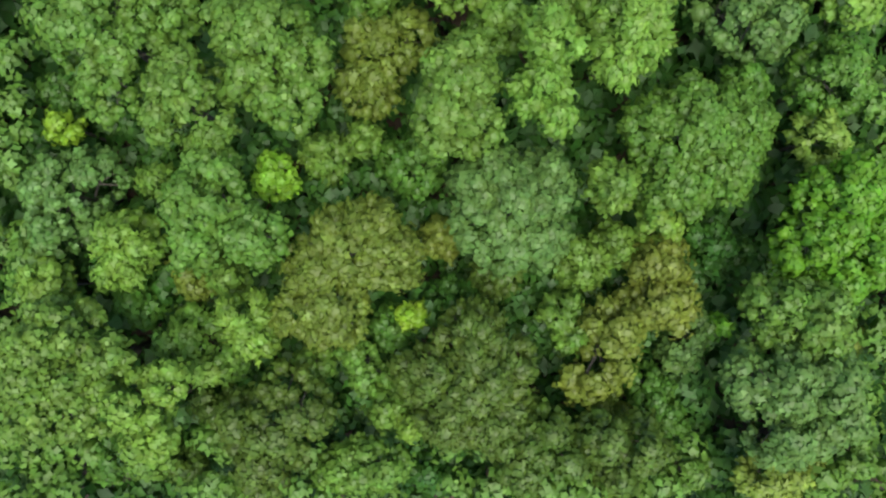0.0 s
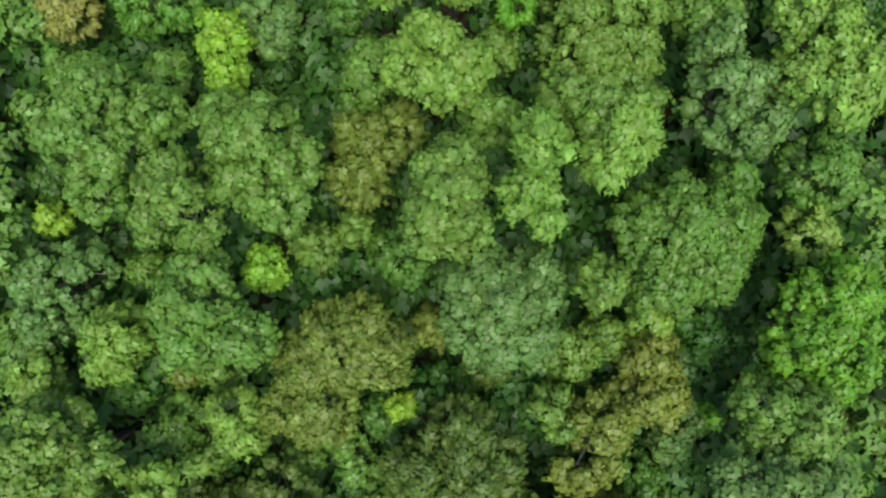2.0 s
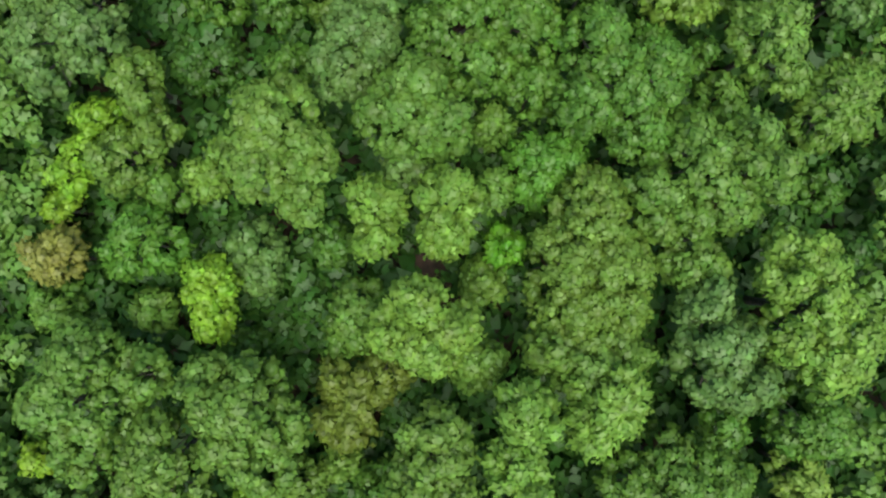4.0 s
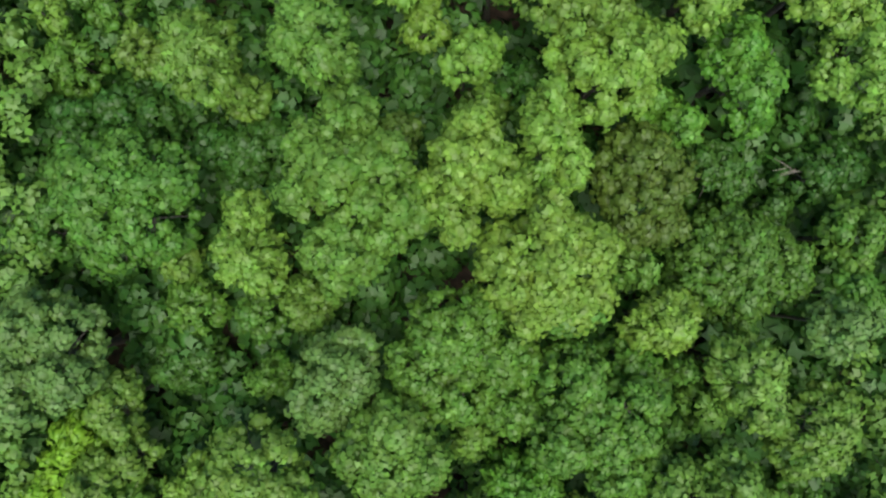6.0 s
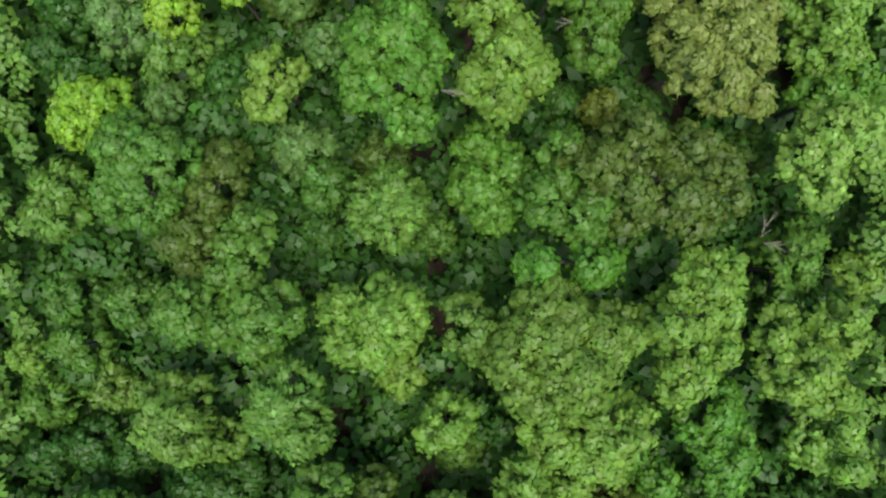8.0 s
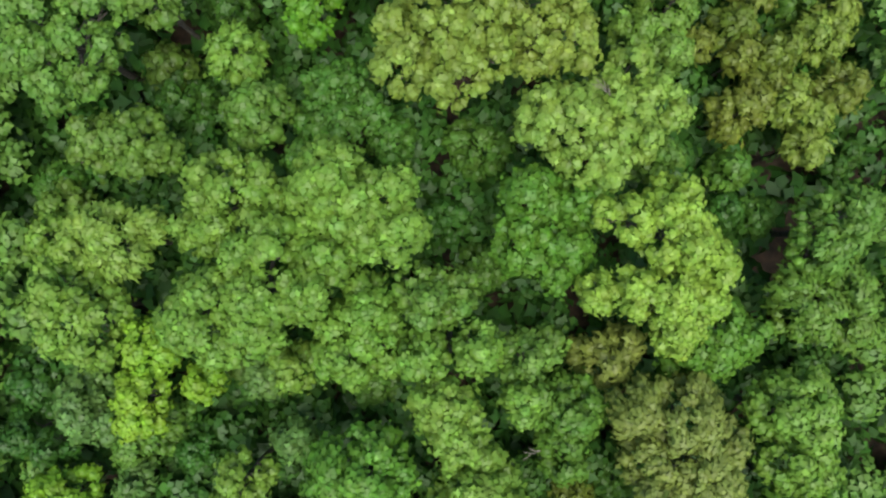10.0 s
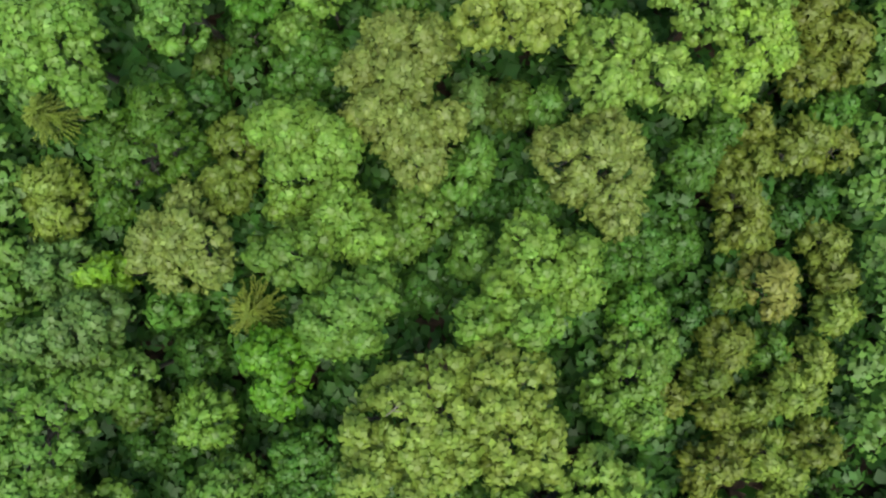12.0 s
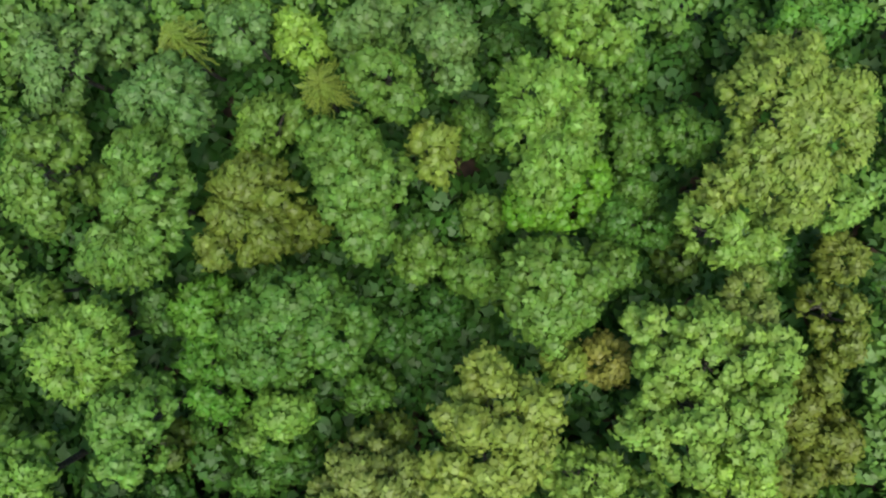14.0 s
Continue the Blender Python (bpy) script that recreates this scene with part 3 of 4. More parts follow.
tree("s", "green", -16.68, 52.38, 8.7, (0.00, 0.00, 1.49))
tree("s", "olive", -21.10, 51.75, 8.7, (0.00, 0.00, 2.00))
tree("f", "deep", -21.30, 48.45, 8.2, (0.00, -0.00, 1.68))
tree("s", "spring", -4.89, 51.80, 14, (-0.12, 0.85, 2.20), (0.85, -1.06, 1.88), (-1.00, -0.14, 1.56))
tree("s", "bright", 1.56, 53.72, 10.3, (-0.00, -0.55, 1.29), (0.00, 0.72, 1.13))
tree("p", "bright", 4.18, 50.85, 13.1, (0.25, 0.26, 1.58), (-0.70, -0.72, 0.94))
tree("p", "green", -9.58, 49.35, 9.8, (0.00, 0.00, 1.47))
tree("f", "deep", -18.04, 48.74, 8.7, (0.00, 0.00, 1.66))
tree("f", "deep", -15.39, 48.08, 8.7, (0.00, 0.00, 1.66))
tree("h", "deep", -9.25, 46.10, 8.7, (0.42, 0.34, 2.34), (-0.83, -0.67, 1.66))
tree("p", "olive", -16.04, 42.73, 14, (-0.14, 1.10, 3.01), (-1.30, -0.79, 2.52), (1.54, -1.42, 2.52), (2.22, 1.42, 2.20), (-2.42, 1.43, 1.88), (-0.82, -2.64, 1.72))
tree("p", "oliveyellow", -2.42, 43.19, 15.9, (-0.20, 0.99, 2.43), (-0.15, 4.32, 1.66), (-1.99, 1.91, 1.97), (1.64, 1.30, 1.97), (-2.55, -0.20, 1.50), (0.43, -1.12, 2.12), (2.87, -1.10, 1.50), (-0.49, -3.56, 2.28), (1.98, -2.59, 1.20))
tree("p", "dolive", -0.03, 46.69, 11.7, (0.00, 0.00, 1.44))
tree("p", "brightgold", 4.21, 43.87, 15.4, (-0.75, 0.61, 1.83), (0.17, 2.44, 1.52), (1.09, 0.31, 1.83), (1.99, -0.91, 1.37), (-1.05, -1.82, 1.52), (-0.75, -3.01, 0.91), (-1.96, -0.29, 1.06))
tree("s", "bright", 8.94, 45.90, 14, (-0.14, 0.45, 1.72), (-0.46, -1.43, 1.56), (0.79, -1.12, 1.56), (-0.15, 2.01, 1.56))
tree("p", "bright", 12.12, 50.41, 14.5, (0.67, -0.66, 2.17), (-1.19, -0.35, 2.17), (2.19, 0.87, 1.86), (0.02, 1.18, 1.86), (-2.18, 0.54, 1.39), (-0.66, -2.24, 1.23))
tree("p", "deep", 7.77, 50.02, 9.8, (-0.00, -0.00, 1.80))
tree("p", "green", 5.14, 48.70, 9.8, (0.00, 0.00, 1.64))
tree("p", "moss", 20.25, 50.35, 13.1, (0.37, -0.82, 1.90), (0.05, 1.72, 1.90), (-0.96, 0.43, 1.58), (0.56, -2.74, 1.26))
tree("p", "moss", 16.19, 47.75, 11.7, (0.71, -0.42, 1.44), (-0.90, 0.53, 1.28))
tree("p", "dolive", 14.29, 43.55, 13.1, (-0.32, -0.68, 2.07), (-0.32, 1.86, 2.07), (1.53, 0.28, 1.58), (-0.07, -2.24, 1.42), (-1.65, 0.91, 1.42), (1.48, -1.92, 1.26))
tree("f", "deep", 19.19, 44.66, 9.8, (0.47, -0.22, 2.31), (-0.94, 0.44, 1.64))
tree("f", "fern", 20.53, 38.72, 11.7, (0.21, 0.52, 3.25), (-1.90, 1.22, 2.25), (2.35, -0.09, 2.59), (0.03, -1.68, 2.25), (-2.27, -0.69, 1.93))
tree("f", "deep", 26.41, 44.56, 9.8, (-0.88, -0.45, 1.97), (1.05, 0.54, 1.80), bare=[(-1.76, 0.03, 2.39, 170)])
tree("p", "olive", 26.67, 40.55, 13.1, (-0.07, 0.43, 1.74), (0.13, -0.81, 1.26))
tree("p", "brightgold", 8.51, 38.84, 15.9, (0.15, 0.75, 2.90), (-2.02, 0.50, 2.12), (2.20, 0.82, 1.81), (-0.19, -1.64, 2.28), (1.89, -1.60, 1.81), (-1.74, -1.28, 1.66), (0.06, 2.64, 1.50))
tree("s", "spring", 14.49, 38.63, 10.3, (0.00, 0.00, 1.45))
tree("s", "bright", 15.38, 35.49, 13.1, (0.47, 0.10, 1.90), (-0.85, -0.17, 1.42))
tree("s", "bright", -8.67, 39.78, 13.1, (0.09, -0.40, 2.07), (-0.15, 2.16, 1.42), (0.79, -1.31, 1.42), (-1.37, -0.03, 1.10))
tree("f", "fern", -21.49, 41.32, 9.8, (0.10, 0.50, 1.64), (-0.15, -0.79, 1.31))
tree("p", "green", -13.81, 39.22, 9.8, (0.00, 0.00, 1.31))
tree("p", "deep", -12.05, 46.42, 8.7, (0.00, 0.00, 1.49))
tree("p", "olive", 26.60, 36.86, 13.1, (0.00, 0.00, 1.74))
tree("f", "deep", -22.22, 44.43, 8.2, (0.00, 0.00, 1.34))
tree("p", "deep", 23.57, 42.09, 8.2, (0.00, 0.00, 1.34))
tree("p", "deep", 25.82, 48.87, 7.2, (0.00, 0.00, 1.71))
tree("p", "deep", -19.50, 76.67, 9.8, (0.00, 0.00, 1.81))
tree("p", "blue", -15.18, 75.03, 11.7, (-0.27, 0.71, 1.93), (-0.53, -0.61, 1.60), (1.45, -0.65, 1.28))
tree("f", "lime", -11.57, 75.86, 13.1, (0.06, 0.64, 1.58), (-0.07, -0.80, 1.42))
tree("p", "lime", -8.30, 76.94, 11.7, (0.00, 0.00, 1.28))
tree("f", "lime", -17.37, 69.48, 11.7, (-0.01, 0.16, 1.93), (-0.86, -0.83, 1.44), (1.45, 0.91, 1.12))
tree("s", "deep", -19.32, 73.08, 9.8, (-0.55, 0.32, 1.97), (1.24, -0.73, 1.31))
tree("s", "spring", -19.88, 64.17, 10.3, (-0.03, 0.66, 1.95), (0.05, -0.96, 1.62))
tree("f", "green", -12.47, 73.43, 9.8, (-0.52, -0.35, 2.14), (0.88, 0.59, 1.64))
tree("s", "blue", -13.18, 70.40, 9.8, (0.00, 0.00, 1.31))
tree("f", "deep", -9.46, 72.16, 8.7, (0.00, 0.00, 1.66))
tree("p", "brightgold", -5.67, 70.98, 13.1, (0.01, 0.47, 1.58), (-0.59, -1.14, 1.26), (1.02, 0.73, 0.94))
tree("f", "olive", -13.86, 65.79, 13.1, (-0.20, 0.62, 2.56), (0.21, -1.62, 2.07), (-0.97, 2.17, 1.58), (1.82, 0.60, 1.91), (-1.03, -1.31, 1.91))
tree("p", "dolive", -10.25, 63.05, 11.7, (-0.70, -1.45, 1.93), (0.27, 1.45, 1.93), (-0.33, -3.36, 1.60), (0.95, 3.36, 1.60))
tree("p", "olive", -7.34, 61.15, 14, (-0.08, 0.19, 1.56), (-0.37, -1.37, 1.40), (0.59, 1.44, 1.25))
tree("s", "blue", -4.63, 67.43, 10.3, (0.00, 0.00, 1.95))
tree("s", "fern", -3.14, 65.31, 10.3, (0.00, 0.00, 1.62))
tree("h", "dolive", -5.50, 77.51, 8.7, (0.00, 0.00, 2.00))
tree("p", "moss", 1.37, 71.49, 15.4, (0.32, 1.26, 2.31), (-1.50, -0.62, 1.84), (0.33, -0.91, 1.99), (0.96, -3.09, 1.37), (1.57, 0.57, 1.52), (-1.48, 1.49, 1.52), bare=[(2.64, -1.85, 1.49, 0)])
tree("p", "blue", -2.87, 73.43, 11.7, (0.00, 0.00, 1.28))
tree("p", "bright", 6.26, 75.34, 15.4, (0.04, 0.12, 1.84), (-0.58, 1.00, 1.52), (0.64, -1.46, 1.37))
tree("p", "brightgold", 7.70, 71.23, 15.4, (0.14, 0.57, 1.99), (-1.41, -0.69, 1.52), (1.33, -0.09, 1.37), (-0.19, -1.62, 1.37), (0.41, 1.72, 1.22))
tree("p", "fern", 1.55, 76.86, 10.3, (0.00, 0.00, 1.95))
tree("p", "bright", 10.23, 76.27, 15.4, (0.00, 0.00, 1.06))
tree("p", "olive", 13.01, 74.79, 14, (-0.07, 0.66, 1.88), (0.53, 1.24, 1.56), (-0.13, -2.23, 1.25), (-0.43, -0.96, 1.40), bare=[(-1.75, -1.07, 1.24, 200)])
tree("h", "khaki", 19.30, 73.25, 15.9, (0.99, -0.90, 2.43), (0.13, 1.88, 2.75), (-1.51, -0.34, 1.97), (-2.47, 2.64, 1.66), (1.79, 0.85, 1.81), (0.25, -3.09, 1.66), (-1.28, -2.20, 1.51), (1.94, -3.74, 1.05))
tree("s", "goldb", 13.95, 69.90, 9.8, (0.00, 0.00, 1.24))
tree("p", "bright", 26.00, 74.54, 14.5, (0.47, 1.69, 1.86), (-1.08, 1.07, 1.86), (0.40, 0.10, 1.54), (1.01, -2.06, 1.54), (-0.53, -2.06, 1.54))
tree("p", "moss", 26.85, 70.09, 14, (0.79, 0.01, 1.72), (-1.51, -0.02, 1.25))
tree("p", "pale", 25.75, 66.91, 15.4, (0.45, 0.90, 1.84), (1.59, -0.03, 1.52), (-1.08, -0.32, 1.84), (-0.58, -2.17, 1.37), (-0.31, 1.48, 1.22))
tree("f", "fern", 23.95, 67.22, 8.2, (0.00, 0.00, 1.68))
tree("p", "deep", 11.53, 70.24, 8.2, (0.00, 0.00, 1.68))
tree("f", "fern", 16.57, 70.24, 8.2, (0.00, 0.00, 1.68))
tree("f", "moss", 6.84, 65.42, 11.7, (-0.76, -0.61, 1.76), (-0.44, 1.95, 1.60), (0.20, -1.89, 1.60), (1.16, 0.67, 1.60))
tree("s", "spring", 0.74, 63.61, 13.1, (0.23, 0.56, 2.23), (0.25, -1.03, 1.58), (-0.70, -0.08, 1.58))
tree("s", "dolive", 0.17, 67.18, 8.7, (0.00, 0.00, 1.66))
tree("p", "dolive", 16.21, 65.20, 15.4, (-1.30, 1.71, 2.15), (-3.76, 0.48, 2.15), (1.44, 1.39, 1.99), (0.85, -1.06, 2.15), (-1.64, -1.36, 1.84), (3.23, 0.16, 1.68), (1.98, -1.98, 1.52), (3.76, -1.37, 1.22))
tree("p", "olive", 11.17, 64.40, 14, (1.14, -1.18, 1.88), (-1.06, -0.24, 1.88), (-0.15, 2.56, 1.40))
tree("p", "moss", 11.37, 60.27, 14, (-1.91, -0.17, 1.40), (1.54, 0.14, 1.56))
tree("s", "olive", 24.62, 60.05, 11.7, (0.10, 0.27, 1.93), (-0.93, -1.65, 1.60), (0.96, 1.56, 1.44), bare=[(-2.02, 1.85, 1.96, 60), (-1.85, 1.52, 1.63, -20)])
tree("s", "deep", 27.18, 57.28, 9.8, (-0.00, 0.00, 1.97))
tree("p", "bright", 28.74, 59.70, 11.7, (0.00, -0.00, 1.28))
tree("f", "fern", 3.48, 62.19, 8.2, (0.00, 0.00, 1.51))
tree("f", "deep", -3.24, 62.52, 8.2, (0.00, 0.00, 1.68))
tree("p", "spring", -15.20, 96.53, 15.4, (-0.24, 1.48, 2.30), (1.02, -0.06, 2.14), (-1.35, -0.70, 1.83), (-0.70, -2.54, 1.67), (2.07, 1.70, 1.52), (0.85, -1.95, 1.52), (-1.58, 1.09, 1.52))
tree("p", "green", -10.64, 99.31, 14, (-0.51, 0.14, 1.72), (0.81, 0.39, 1.24), (0.22, -0.87, 1.08))
tree("p", "blue", -15.66, 101.28, 11.7, (0.00, 0.00, 1.43))
tree("s", "bright", -6.66, 96.74, 11.7, (0.20, -0.20, 1.76), (-0.38, 0.39, 1.27))
tree("s", "deep", -7.38, 100.30, 9.8, (0.00, 0.00, 1.47))
tree("p", "vivid", -1.96, 99.77, 13.1, (0.38, 0.45, 1.74), (0.09, -1.48, 1.42), (-0.84, 1.02, 1.26))
tree("p", "dolive", -11.70, 96.59, 8.2, (0.00, 0.00, 1.50))
tree("o", "gold", 6.21, 97.03, 15.9, (0.40, 1.75, 2.11), (-1.41, 1.13, 1.96), (2.20, 0.20, 1.81), (-0.20, -0.38, 1.96), (-2.61, -2.21, 1.65), (0.40, -2.80, 1.81), (1.60, 2.87, 1.50), (-2.89, 0.14, 1.20), (2.49, -1.95, 1.20), bare=[(-1.52, 0.99, 1.17, 40)])
tree("o", "gold", 11.46, 98.10, 16.2, (-0.97, 0.58, 1.94), (0.53, 1.18, 1.94), (1.39, -1.27, 1.49), (-0.40, -2.46, 1.49), (-1.29, 2.31, 1.49), (1.66, -2.48, 1.19))
tree("f", "spring", 19.12, 99.10, 11.7, (0.32, 0.33, 1.92), (1.23, 1.57, 1.59), (-0.39, 1.87, 1.43), (0.27, -2.26, 1.59), (-1.64, -1.30, 1.59))
tree("s", "goldb", 25.04, 100.82, 10.3, (0.00, 0.00, 1.61))
tree("s", "fern", 28.06, 100.43, 8.7, (0.00, 0.00, 1.32))
tree("s", "gold", 30.21, 99.85, 10.3, (0.00, 0.00, 1.61))
tree("s", "goldb", 21.60, 97.34, 9.8, (0.00, 0.00, 1.14))
tree("s", "brown", 23.93, 98.67, 9.8, (0.00, 0.00, 1.47))
tree("s", "goldb", 24.38, 96.86, 9.8, (0.00, 0.00, 1.24))
tree("s", "brown", 26.83, 97.03, 9.8, (0.00, 0.00, 1.30))
tree("s", "gold", 29.24, 97.92, 10.3, (0.00, 0.00, 1.61))
tree("s", "goldb", 24.23, 93.32, 10.3, (-0.48, -0.24, 1.61), (0.75, 0.38, 1.29))
tree("s", "gold", 27.95, 93.66, 10.3, (-0.62, 0.39, 1.78), (0.93, -0.59, 1.45))
tree("s", "goldb", 30.53, 94.69, 10.3, (0.00, 0.00, 1.61))
tree("s", "goldb", 25.84, 95.23, 9.8, (0.00, 0.00, 1.24))
tree("s", "gold", 28.46, 91.17, 9.8, (0.00, 0.00, 1.30))
tree("s", "olive", 24.14, 89.89, 8.7, (0.00, 0.00, 1.48))
tree("s", "deep", 31.32, 90.91, 8.2, (0.00, 0.00, 1.33))
tree("s", "oliveyellow", 28.54, 85.90, 14, (0.06, 0.12, 2.35), (-1.03, -1.11, 1.72), (1.11, 1.07, 1.56))
tree("s", "oliveyellow", 28.28, 81.57, 13.1, (-1.06, -0.31, 2.06), (1.12, 0.65, 1.90), (-1.83, 0.99, 1.42), (1.67, -1.22, 1.58))
tree("s", "fern", 25.99, 86.91, 8.2, (0.00, 0.00, 1.33))
tree("p", "deep", 23.99, 87.24, 8.2, (0.00, 0.00, 1.33))
tree("p", "green", -4.83, 92.87, 13.1, (-0.25, -0.22, 1.90), (0.44, 0.39, 1.42))
tree("f", "fern", -0.02, 92.56, 11.7, (0.25, -0.49, 1.92), (-1.02, 1.74, 1.76), (1.54, 0.15, 1.76), (-1.34, -0.17, 1.76), (2.83, -1.14, 1.43), (0.29, 2.35, 1.27), (-2.27, -2.42, 1.43))
tree("p", "green", -12.86, 90.91, 13.1, (0.80, 0.17, 2.06), (-1.66, 0.16, 1.74), (2.21, -0.48, 1.26), (-2.12, -0.49, 0.94))
tree("p", "deep", -10.78, 94.28, 8.2, (0.00, 0.00, 2.01))
tree("s", "fern", -18.47, 88.90, 8.7, (0.00, 0.00, 1.65))
tree("p", "brightgold", -6.00, 87.76, 15.4, (-0.54, 0.45, 2.14), (-1.36, -1.98, 1.52), (1.33, 0.15, 1.83), (0.80, 1.36, 1.21))
tree("p", "bright", 0.85, 87.32, 15.9, (-1.20, 1.19, 2.27), (0.02, -0.32, 2.11), (-2.07, -0.31, 1.81), (2.16, 0.59, 1.50), (2.46, -1.81, 1.50), (0.97, -2.11, 1.35), (-1.42, 2.68, 1.20), (3.37, -1.20, 0.89))
tree("p", "brightgold", -4.82, 82.16, 15.9, (0.57, -0.28, 1.96), (-0.01, 1.84, 1.81), (-2.44, -0.28, 1.96), (4.23, 2.15, 1.50), (3.03, 0.35, 1.50), (-1.52, -2.38, 1.81), (-3.30, -1.46, 1.65), (1.53, 3.05, 1.50), (0.63, -2.05, 1.50))
tree("s", "pale", -13.23, 85.32, 14, (-0.17, 0.40, 2.03), (0.86, -0.83, 1.56), (-1.63, -0.21, 1.56), (2.19, 0.73, 1.08))
tree("p", "bright", -17.57, 85.36, 11.7, (0.00, 0.00, 1.43))
tree("p", "green", -17.49, 87.58, 9.8, (0.00, 0.00, 1.47))
tree("p", "bright", -14.92, 81.12, 14.5, (-0.45, 0.60, 2.17), (1.55, 0.03, 1.54), (-0.88, -1.19, 1.38), (0.96, -1.80, 1.38), (-1.15, 1.89, 1.23))
tree("f", "lime", -11.05, 79.07, 13.1, (0.00, 0.00, 1.74))
tree("p", "bright", 1.16, 79.82, 14, (0.47, 1.53, 1.87), (-0.78, -1.28, 1.87), (1.10, -0.64, 1.72), (-1.37, 0.65, 1.24))
tree("p", "green", 5.28, 82.28, 14, (-0.22, -0.31, 1.87), (1.65, 0.04, 1.24), (-1.14, 0.66, 1.24))
tree("p", "bright", 6.31, 78.99, 14.5, (1.54, 0.31, 1.54), (-1.54, -0.31, 1.54))
tree("p", "green", 10.83, 78.18, 14.5, (-0.21, 0.49, 1.69), (0.69, 1.15, 1.23), (-0.23, -1.63, 1.38))
tree("p", "brightgold", -2.92, 77.72, 11.7, (0.00, 0.00, 1.43))
tree("h", "blue", -5.10, 77.15, 9.8, (0.00, 0.00, 1.47))
tree("o", "pale", 14.70, 91.93, 15.9, (-1.73, -0.08, 2.42), (-3.29, 0.18, 1.65), (0.63, 0.79, 1.81), (1.54, -0.71, 1.81), (2.72, 1.38, 1.65), (1.46, 2.85, 1.20), (-0.90, -2.22, 1.50), (3.83, 0.45, 1.04), (0.27, -2.53, 1.20), bare=[(-0.05, 0.96, 1.32, 130)])
tree("p", "moss", 12.19, 86.42, 14, (-1.20, 1.49, 1.87), (1.30, 1.18, 1.87), (-1.82, -1.32, 1.87), (0.66, -1.63, 1.72), (2.49, 1.80, 1.24), (0.30, -3.15, 0.93))
tree("o", "brightlime", 18.53, 85.77, 15.9, (0.13, -0.57, 1.96), (-0.19, 1.24, 1.81), (1.26, -0.26, 1.50), (2.14, -1.75, 1.35), (-2.05, 0.64, 1.35), (-3.60, 0.95, 0.89))
tree("f", "brightlime", 17.94, 81.87, 15.4, (0.25, 0.24, 1.83), (-1.31, 0.57, 1.52), (2.33, 0.26, 1.52), (0.82, -1.56, 1.52), (-3.46, 0.59, 1.21))
tree("p", "moss", 21.78, 79.33, 13.1, (0.03, -0.28, 1.90), (0.61, 1.01, 1.58), (-1.60, -0.88, 1.58), (1.49, 0.41, 1.26))
tree("s", "khaki", 15.64, 78.39, 11.7, (-0.07, -0.37, 1.59), (-1.06, -0.02, 1.27), (1.17, 0.61, 1.27))
tree("f", "fern", 8.30, 83.61, 8.7, (0.00, 0.00, 1.65))
tree("p", "deep", 5.99, 86.57, 8.2, (0.00, 0.00, 1.67))
tree("s", "fern", 8.01, 91.42, 8.7, (0.31, -0.19, 1.99), (-0.70, 0.44, 1.32))
tree("s", "olive", 13.17, 75.19, 9.8, (0.00, 0.00, 1.47))
tree("f", "green", 19.06, 90.52, 9.8, (0.00, 0.00, 1.63))
tree("p", "deep", 28.72, 77.21, 8.2, (0.00, 0.00, 1.67))
tree("p", "bright", -13.66, 117.73, 15.4, (-0.68, 0.85, 2.13), (0.68, -1.05, 1.51), (-1.13, -0.74, 1.51), (0.98, 1.37, 1.51), (1.69, -2.60, 1.05))
tree("*", "gold", -16.54, 114.86, 9.8, (0.00, 0.00, 1.79))
tree("p", "deep", -4.17, 120.04, 9.8, (0.00, 0.00, 1.62))
tree("p", "dolive", -6.61, 118.23, 8.7, (0.00, 0.00, 1.64))
tree("p", "fern", -0.40, 119.00, 9.8, (0.00, 0.00, 1.91))
tree("s", "fern", -1.46, 117.32, 10.3, (0.00, 0.00, 1.60))
tree("p", "deep", 0.29, 117.57, 8.7, (0.00, 0.00, 1.64))
tree("h", "khaki", 5.30, 115.44, 14.5, (-0.24, 0.83, 2.15), (-0.54, 2.96, 2.00), (0.37, -1.93, 2.31), (-1.45, -1.06, 1.68), (1.61, 2.60, 1.53), (-2.35, 1.36, 1.37), (1.00, -3.82, 1.53), (2.53, -1.40, 1.22))
tree("s", "pale", 18.23, 116.92, 14.5, (-1.54, -1.00, 1.68), (1.54, -0.38, 1.84), (-2.16, 1.42, 1.53), (-0.64, 1.42, 1.53), (3.01, -1.34, 1.37))
tree("f", "brightlime", 24.59, 117.32, 15.4, (0.12, 0.87, 1.51), (-0.78, -0.94, 1.51), (0.96, -0.07, 1.20), (-1.17, -2.04, 1.05), (0.96, 1.73, 1.20))
tree("s", "darklime", -9.71, 112.44, 14, (-0.23, -0.09, 2.34), (-1.32, -1.68, 1.55), (1.13, 2.04, 1.70), (-1.01, 0.79, 1.55), (-1.22, -3.24, 1.08), (2.08, 0.17, 1.55))
tree("h", "brown", -4.88, 111.73, 11.7, (0.03, 1.35, 1.58), (-0.28, -1.19, 1.58), (0.39, -0.25, 1.26))
tree("p", "bright", -0.26, 112.46, 14.5, (-0.52, 0.73, 2.15), (0.41, -0.82, 2.00), (-1.69, 1.29, 1.53), (1.67, 0.38, 1.53), (-0.77, -1.45, 1.53), (2.31, -0.56, 1.06))
tree("h", "khaki", -7.22, 106.95, 14, (-0.17, 0.41, 2.02), (1.12, 0.41, 1.70), (-1.39, 0.10, 1.86), (-0.15, -1.14, 1.86), (1.47, -1.14, 1.39), (-0.02, 2.56, 1.08))
tree("s", "bright", 2.22, 108.40, 13.1, (-0.36, 0.22, 1.88), (0.92, -1.04, 1.57), (-0.63, 1.14, 1.25))
